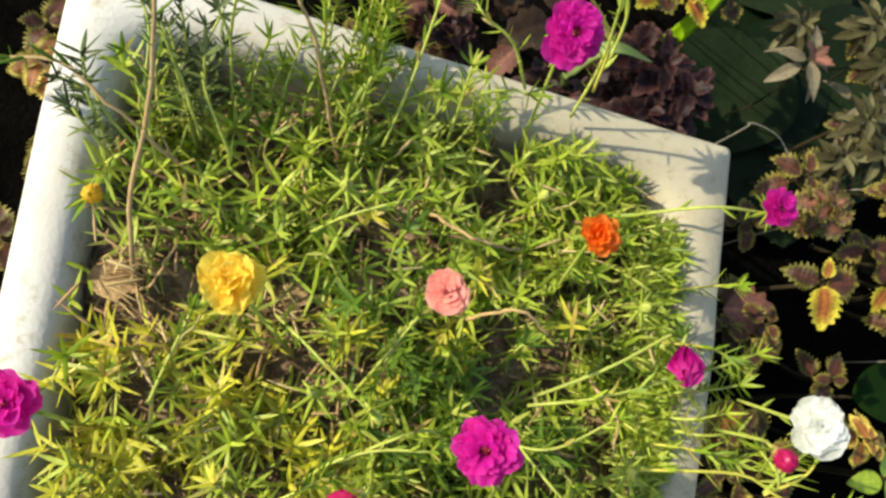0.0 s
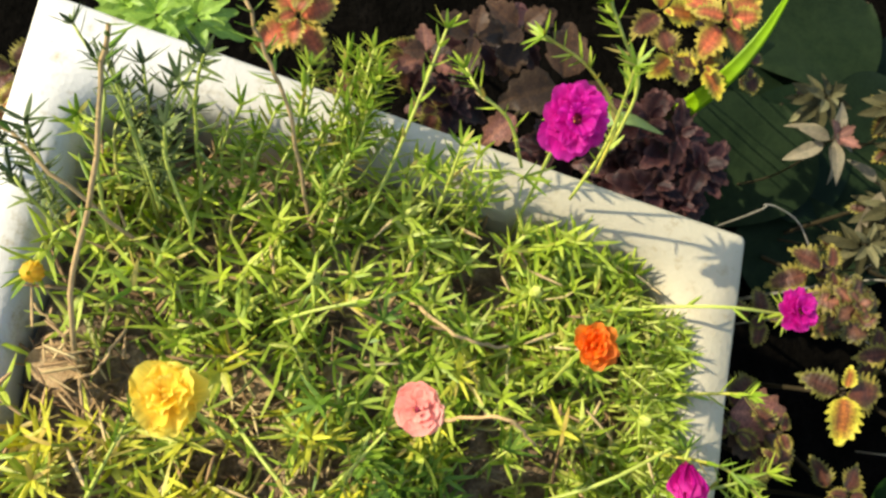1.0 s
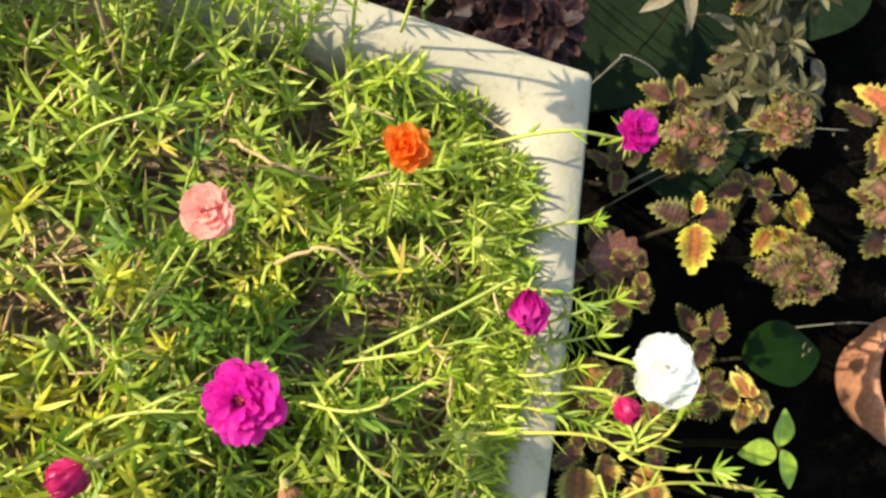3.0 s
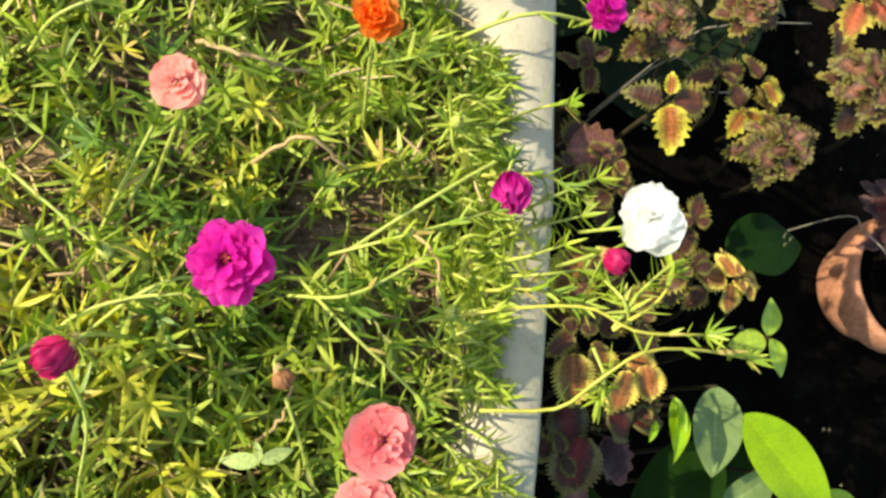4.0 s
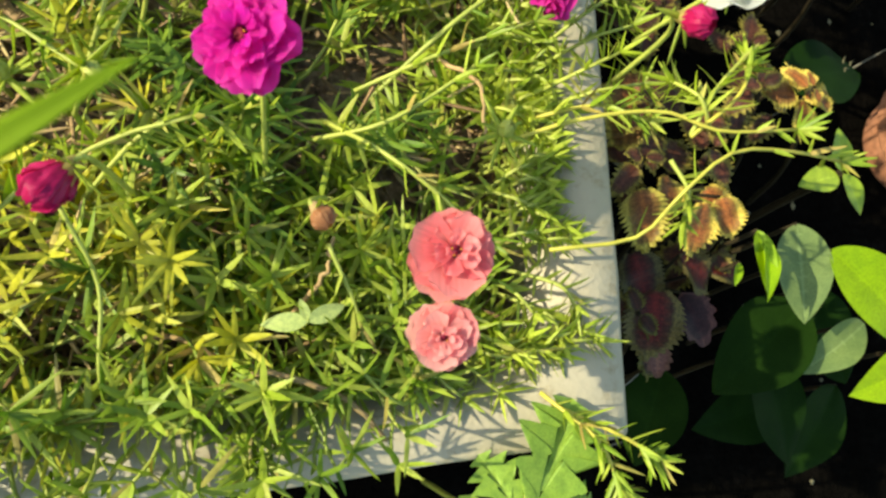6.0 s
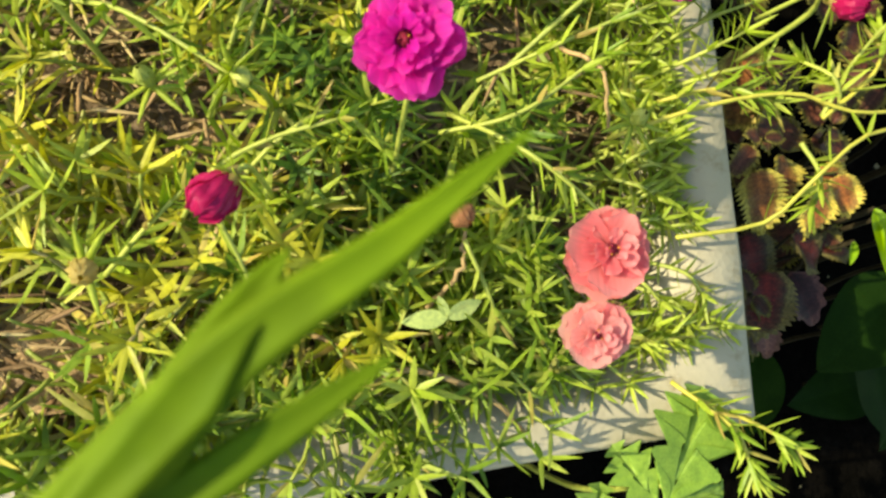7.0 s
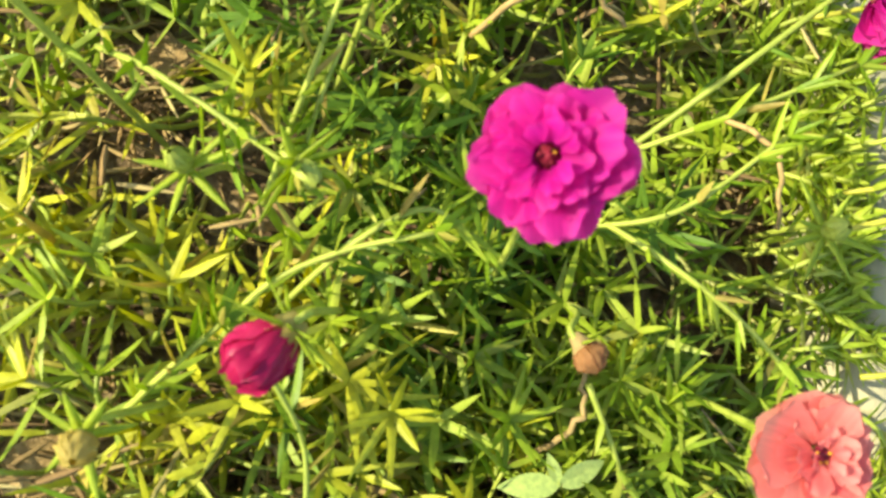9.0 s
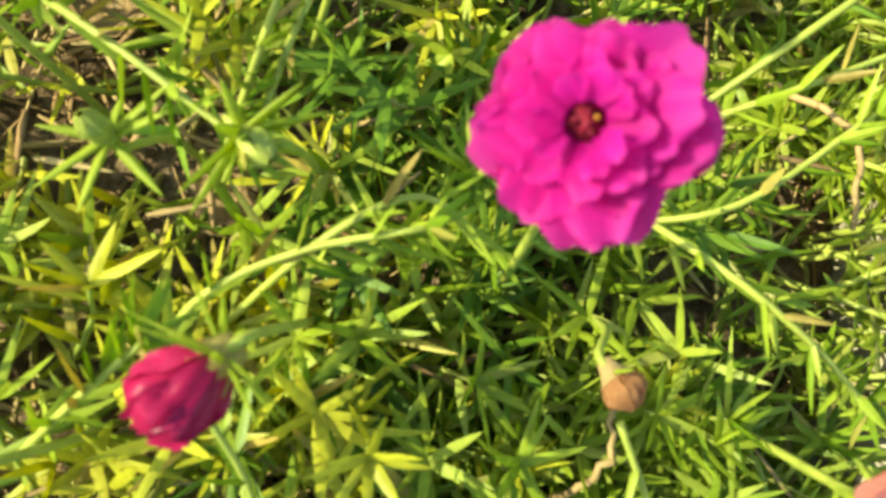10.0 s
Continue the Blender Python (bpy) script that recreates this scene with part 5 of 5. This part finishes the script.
strap("strap_leaf", "long glossy green strap leaf arching behind the box", [(0.23, 0.56, -0.004), (0.225, 0.565, 0.12), (0.24, 0.588, 0.2), (0.25, 0.615, 0.235), (0.262, 0.66, 0.25)], 0.016, LIME)
strap("strap_leaf", "broad pale green strap leaf behind the box", [(0.17, 0.54, -0.004), (0.16, 0.535, 0.15), (0.175, 0.54, 0.2), (0.215, 0.545, 0.19)], 0.016, GLAUCOUS)
for k, (x, y, z, kind) in enumerate([(-0.142, 0.492, 0.225, "fresh"), (-0.12, 0.5, 0.22, "fresh"), (-0.165, 0.497, 0.205, "fresh")]):
    rosette("leafy_weed", "soft green weed with small lobed leaves behind the far rim", (x, y, z), [(kind, 4, 0.014, 50, -0.002), (kind, 6, 0.02, 25, 0.002), (kind, 7, 0.026, 4, 0.008)], (x, y + 0.012, -0.004), 120 + k, "plant", "leafy shoots")


# ---- dry stems, twigs and litter ----
DRYLINES = [
    ([(-0.106, 0.266, 0.225), (-0.108, 0.29, 0.27), (-0.111, 0.331, 0.3), (-0.107, 0.362, 0.33), (-0.111, 0.404, 0.36), (-0.11, 0.42, 0.375)], 0.0017),
    ([(-0.088, 0.345, 0.25), (-0.132, 0.361, 0.295), (-0.165, 0.378, 0.3), (-0.2, 0.374, 0.29), (-0.225, 0.37, 0.28)], 0.0013),
    ([(-0.005, 0.38, 0.225), (-0.014, 0.396, 0.25), (-0.038, 0.435, 0.3), (-0.054, 0.451, 0.32), (-0.069, 0.467, 0.34)], 0.0015),
    ([(-0.115, 0.262, 0.226), (-0.095, 0.275, 0.25), (-0.085, 0.3, 0.262)], 0.0012),
    ([(-0.1, 0.262, 0.226), (-0.115, 0.285, 0.252), (-0.135, 0.3, 0.258)], 0.0011),
    ([(0.09, 0.11, 0.25), (0.11, 0.127, 0.272), (0.145, 0.118, 0.268), (0.165, 0.1, 0.262)], 0.0015),
    ([(0.045, 0.137, 0.24), (0.075, 0.142, 0.258), (0.105, 0.13, 0.255)], 0.0013),
    ([(0.12, 0.15, 0.25), (0.135, 0.165, 0.272), (0.14, 0.185, 0.268)], 0.0012),
    ([(0.19, 0.28, 0.25), (0.205, 0.26, 0.27), (0.21, 0.235, 0.262)], 0.0012),
    ([(0.01, 0.29, 0.24), (0.02, 0.268, 0.262), (0.04, 0.252, 0.255)], 0.0012),
    ([(0.1, 0.3, 0.25), (0.125, 0.31, 0.282), (0.15, 0.3, 0.27)], 0.0013),
    ([(0.06, 0.36, 0.255), (0.09, 0.345, 0.285), (0.12, 0.35, 0.27)], 0.0013),
]
for k, (points, r) in enumerate(DRYLINES):
    t = thing("withered_shoot", "thin dry tan stem standing in the moss roses", "withered shoot", "dry stems in the box")
    st = Batch()
    line = smooth_line(points, 18)
    line[1:-1] += rng.normal(0, 0.0006, (16, 3))
    st.tube(line, r, r * 0.7, 6)
    st.link("stem", DRY, t)
    lv = Batch()
    if k in (0, 1, 2):
        for i in range(7, 18):
            d = unit(line[min(i + 1, 17)] - line[i - 1])
            for j in range(2):
                s = unit(np.cross(d, rng.normal(0, 1, 3)))
                lv.needle(line[i], unit(s + d * 0.5), d, rng.uniform(0.011, 0.019), 0.0026, 0.1)
        tagged(lv.link("needles", NEEDLE_DEEP, t, "dull green needles"), kind="stuff")

# fallen dry needles and crumbs on the soil of the box
bits, crumbs = Batch(), Batch()
placed = 0
while placed < 1300:
    x, y = rng.uniform(-0.19, 0.28), rng.uniform(0.05, 0.47)
    if not inside(x, y, 0.046) or (not near(BARE, x, y) and rng.random() < (0.25 if x < 0.06 else 0.5)):
        continue
    placed += 1
    z = soil_height(x, y)
    a = rng.uniform(0, 6.28)
    high = 0.0 if rng.random() < 0.75 else rng.uniform(0.0, 0.05)
    if placed % 3:
        bits.needle(np.array((x, y, z + 0.002 + high)), (math.cos(a), math.sin(a), rng.uniform(-0.1, 0.5)), (0, 0, 1), rng.uniform(0.012, 0.03), rng.uniform(0.0014, 0.0026), rng.uniform(-0.15, 0.15))
    else:
        s = rng.uniform(0.0015, 0.004)
        v = np.array([(1, 0, 0), (0, 1, 0), (-1, 0, 0), (0, -1, 0), (0, 0, 0.8), (0, 0, -0.8)]) * rng.uniform(0.6, 1.2, (6, 1)) * s
        crumbs.put(v + (x, y, z + s * 0.3), [(0, 1, 4), (1, 2, 4), (2, 3, 4), (3, 0, 4), (1, 0, 5), (2, 1, 5), (3, 2, 5), (0, 3, 5)])
for k in range(300):      # straw heaped on the bare places
    cx, cy, rx, ry = ((0.075, 0.128, 0.035, 0.014), (-0.035, 0.14, 0.028, 0.022), (0.04, 0.15, 0.018, 0.014), (-0.12, 0.272, 0.022, 0.025), (-0.02, 0.28, 0.02, 0.016), (0.02, 0.158, 0.02, 0.012))[k % 6]
    x, y = rng.normal(cx, rx * 0.6), rng.normal(cy, ry * 0.6)
    if inside(x, y, 0.05):
        a = rng.normal(-0.4, 0.8)
        bits.needle(np.array((x, y, soil_height(x, y) + rng.uniform(0.002, 0.035))), (math.cos(a), math.sin(a), rng.uniform(-0.15, 0.2)), (0, 0, 1), rng.uniform(0.01, 0.024), rng.uniform(0.0012, 0.002), rng.uniform(-0.2, 0.2))
tagged(bits.link("dry_litter", DRY), "fallen dry tan needles and stem pieces on the soil", "litter", kind="stuff")
tagged(crumbs.link("soil_crumbs", BOX_SOIL, smooth=False), "loose brown crumbs of potting soil", "soil", kind="stuff")

# pale flecks and crumbs on the dark ground
flecks = Batch()
for k in range(70):
    x, y = rng.uniform(0.29, 0.75), rng.uniform(-0.05, 0.75)
    s = rng.uniform(0.001, 0.0035)
    v = np.array([(1, 0, 0), (0, 1, 0), (-1, 0, 0), (0, -1, 0), (0, 0, 0.6), (0, 0, -0.6)]) * rng.uniform(0.5, 1.4, (6, 1)) * s
    flecks.put(v + (x, y, 0.003), [(0, 1, 4), (1, 2, 4), (2, 3, 4), (3, 0, 4), (1, 0, 5), (2, 1, 5), (3, 2, 5), (0, 3, 5)])
tagged(flecks.link("pale_grit", PALE, smooth=False), "scattered pale grit and perlite on dark soil", "grit", kind="stuff")

for k, points in enumerate([
    [(0.297, 0.508, 0.19), (0.3, 0.514, 0.2), (0.313, 0.515, 0.2), (0.33, 0.509, 0.2), (0.345, 0.489, 0.2)],
    [(0.4, 0.49, 0.15), (0.389, 0.492, 0.2), (0.404, 0.505, 0.2), (0.422, 0.517, 0.2)],
    [(0.4, 0.488, 0.17), (0.416, 0.49, 0.2), (0.444, 0.5, 0.2), (0.493, 0.512, 0.2)],
    [(0.565, 0.38, 0.15), (0.56, 0.36, 0.18), (0.57, 0.345, 0.19), (0.6, 0.335, 0.17)],
    [(0.37, 0.45, 0.2), (0.41, 0.44, 0.19), (0.45, 0.45, 0.19)],
    [(0.33, 0.08, 0.05), (0.36, 0.09, 0.08), (0.4, 0.1, 0.06)],
    [(0.32, 0.12, 0.1), (0.33, 0.125, 0.14), (0.35, 0.135, 0.13)],
]):
    b = Batch()
    line = smooth_line([(points[0][0], points[0][1], 0.0)] + points, 22)
    b.tube(line, 0.0008, 0.0005, 5)
    tagged(b.link("dry_twig", TWIG), "thin curved pale dry twig above the dark soil", "twig", "dry twigs beside the box")


# ---- terracotta pot ----
def lathe(name, profile, material, parent=None, label="", sides=40):
    verts, faces = [], []
    for r, z in profile:
        verts += [(r * math.cos(2 * math.pi * k / sides), r * math.sin(2 * math.pi * k / sides), z) for k in range(sides)]
    for i in range(len(profile) - 1):
        faces += [(i * sides + k, i * sides + (k + 1) % sides, (i + 1) * sides + (k + 1) % sides, (i + 1) * sides + k) for k in range(sides)]
    return link(name, verts, faces, material, parent, label)


pot = thing("flower_pot", "round terracotta flower pot with a thick rolled rim", "flower pot", at=(0.722, 0.362, -0.004))
lathe("wall", [(0.001, 0.0), (0.05, 0.0), (0.052, 0.004), (0.06, 0.036), (0.06, 0.042)], TERRACOTTA, pot)
lathe("rim", [(0.06, 0.036), (0.066, 0.036), (0.068, 0.039), (0.07, 0.068), (0.068, 0.073), (0.064, 0.074), (0.061, 0.071), (0.059, 0.064), (0.056, 0.03)], TERRACOTTA, pot, "thick rolled terracotta rim")
lathe("soil", [(0.0005, 0.054), (0.03, 0.055), (0.058, 0.052)], GROUND, pot, "dark soil in the pot")
for k, (x, y, z, s) in enumerate([(0.675, 0.398, 0.11, 0.036), (0.675, 0.414, 0.105, 0.034), (0.737, 0.364, 0.1, 0.045), (0.707, 0.412, 0.11, 0.045), (0.742, 0.339, 0.1, 0.04)]):
    rosette("potted_coleus", "dark coleus growing in the terracotta pot", (x, y, z), [("maroon", 4, s * 0.7, 30, 0), ("maroon", 5, s, 5, 0.012)], (0.722 + 0.6 * (x - 0.722), 0.362 + 0.6 * (y - 0.362), 0.048), 140 + k, "coleus", "potted coleus")

# lobed leaf at the near corner of the box
t = thing("lobed_leaf_weed", "blue-green weed with a deeply lobed leaf at the box corner", "plant", at=(0.235, 0.06, -0.004))
st = Batch()
st.tube(smooth_line([(0, 0, 0), (0.002, -0.004, 0.13), (-0.008, 0.016, 0.264)], 10), 0.0022, 0.0015, 6)
st.link("stalk", STEM, t)
LOBED = [pinnate_mesh(1.0, 0.8, FRESH, 4, 5), pinnate_mesh(1.0, 0.75, FRESH, 4, 6)]
for k, (turn, l, tilt) in enumerate([(66, 0.06, 6), (128, 0.034, 2), (0, 0.034, -4)]):
    share("leaf", LOBED[k % 2], pose(-0.008, 0.002 + 0.004 * k, 0.262, 6 * (-1) ** k, -tilt, turn) @ Matrix.Diagonal((l, l, l, 1)), t)
for k, (x, y, z, turn, l) in enumerate([(0.2, 0.045, 0.235, 75, 0.04), (0.178, 0.04, 0.22, 110, 0.038), (0.145, 0.035, 0.21, 80, 0.036)]):
    t = thing("lobed_leaf_weed", "green weed leaf reaching up beside the near wall", "plant", "weeds by the near wall", at=(x, y - 0.01, -0.004))
    st = Batch()
    st.tube(smooth_line([(0, 0, 0), (0.002, -0.004, z * 0.5), (0, 0, z)], 8), 0.002, 0.0013, 6)
    st.link("stalk", STEM, t)
    for j in range(2):
        share("leaf", LOBED[(k + j) % 2], pose(0, 0, z, 8 * (-1) ** j, -8, turn + 70 * j) @ Matrix.Diagonal((l * (1 - 0.3 * j),) * 3 + (1,)), t)

# tall blade that stands up close to the lens
t = thing("tall_weed", "tall weed with long bright green lobed blade standing near the box", "plant", at=(-0.15, -0.08, -0.004))
base = np.array((-0.15, -0.08, -0.004))


def lobe(points, width, material, label=""):
    o = strap("blade", "x", [tuple(np.array(p) - base) for p in points], width, material)
    for key in ("label", "category"):
        del o[key]
    o.parent = t
    if label:
        tagged(o, label)


st = Batch()
st.tube(smooth_line([(0, 0, 0), (0.02, 0.02, 0.25), (0.09, 0.1, 0.43), (0.16, 0.155, 0.482)], 14), 0.0028, 0.0018, 6)
st.link("stalk", STEM, t)
lobe([(0.0, 0.075, 0.474), (0.035, 0.1, 0.486), (0.062, 0.127, 0.492), (0.08, 0.14, 0.494), (0.097, 0.154, 0.495)], 0.0085, BLADE)
lobe([(0.04, 0.103, 0.487), (0.056, 0.12, 0.491), (0.063, 0.131, 0.492), (0.069, 0.14, 0.492)], 0.0085, BLADE)
lobe([(0.03, 0.095, 0.482), (0.056, 0.112, 0.488), (0.07, 0.121, 0.489), (0.081, 0.128, 0.489)], 0.006, BLADE)

# small purslane leaves among the needles
t = thing("purslane_seedling", "small purslane seedling with flat pale green leaves", "plant", at=(0.13, 0.15, 0.215))
st = Batch()
st.tube(smooth_line([(0, 0, 0), (0.001, 0, 0.03), (0, -0.002, 0.06)], 8), 0.0012, 0.001, 5)
st.link("stem", STEM, t)
for turn, s in ((185, 0.019), (25, 0.017), (110, 0.01)):
    share("leaf", pool("purslane")[0], pose(0, -0.002, 0.06, 5, 5, turn) @ Matrix.Diagonal((s, s, s, 1)), t)

# dead leaves lying on the soil of the box
for k, (x, y, z, s, turn) in enumerate([(-0.045, 0.146, 0.012, 0.034, -10), (-0.036, 0.116, 0.008, 0.032, 20), (0.02, 0.238, 0.012, 0.022, -20), (-0.026, 0.286, 0.012, 0.03, 10), (-0.135, 0.268, 0.01, 0.034, 15), (0.03, 0.152, 0.006, 0.024, 60), (0.024, 0.303, 0.01, 0.022, 40)]):
    t = thing("dead_leaf", "curled dry tan leaf lying among the moss roses", "fallen leaf", "dead leaves on the soil", at=(x, y, soil_height(x, y)))
    share("blade", pool("dead")[k % 4], pose(0, 0, z, 14 * (-1) ** k, 6, turn) @ Matrix.Diagonal((s, s, s, 1)), t)
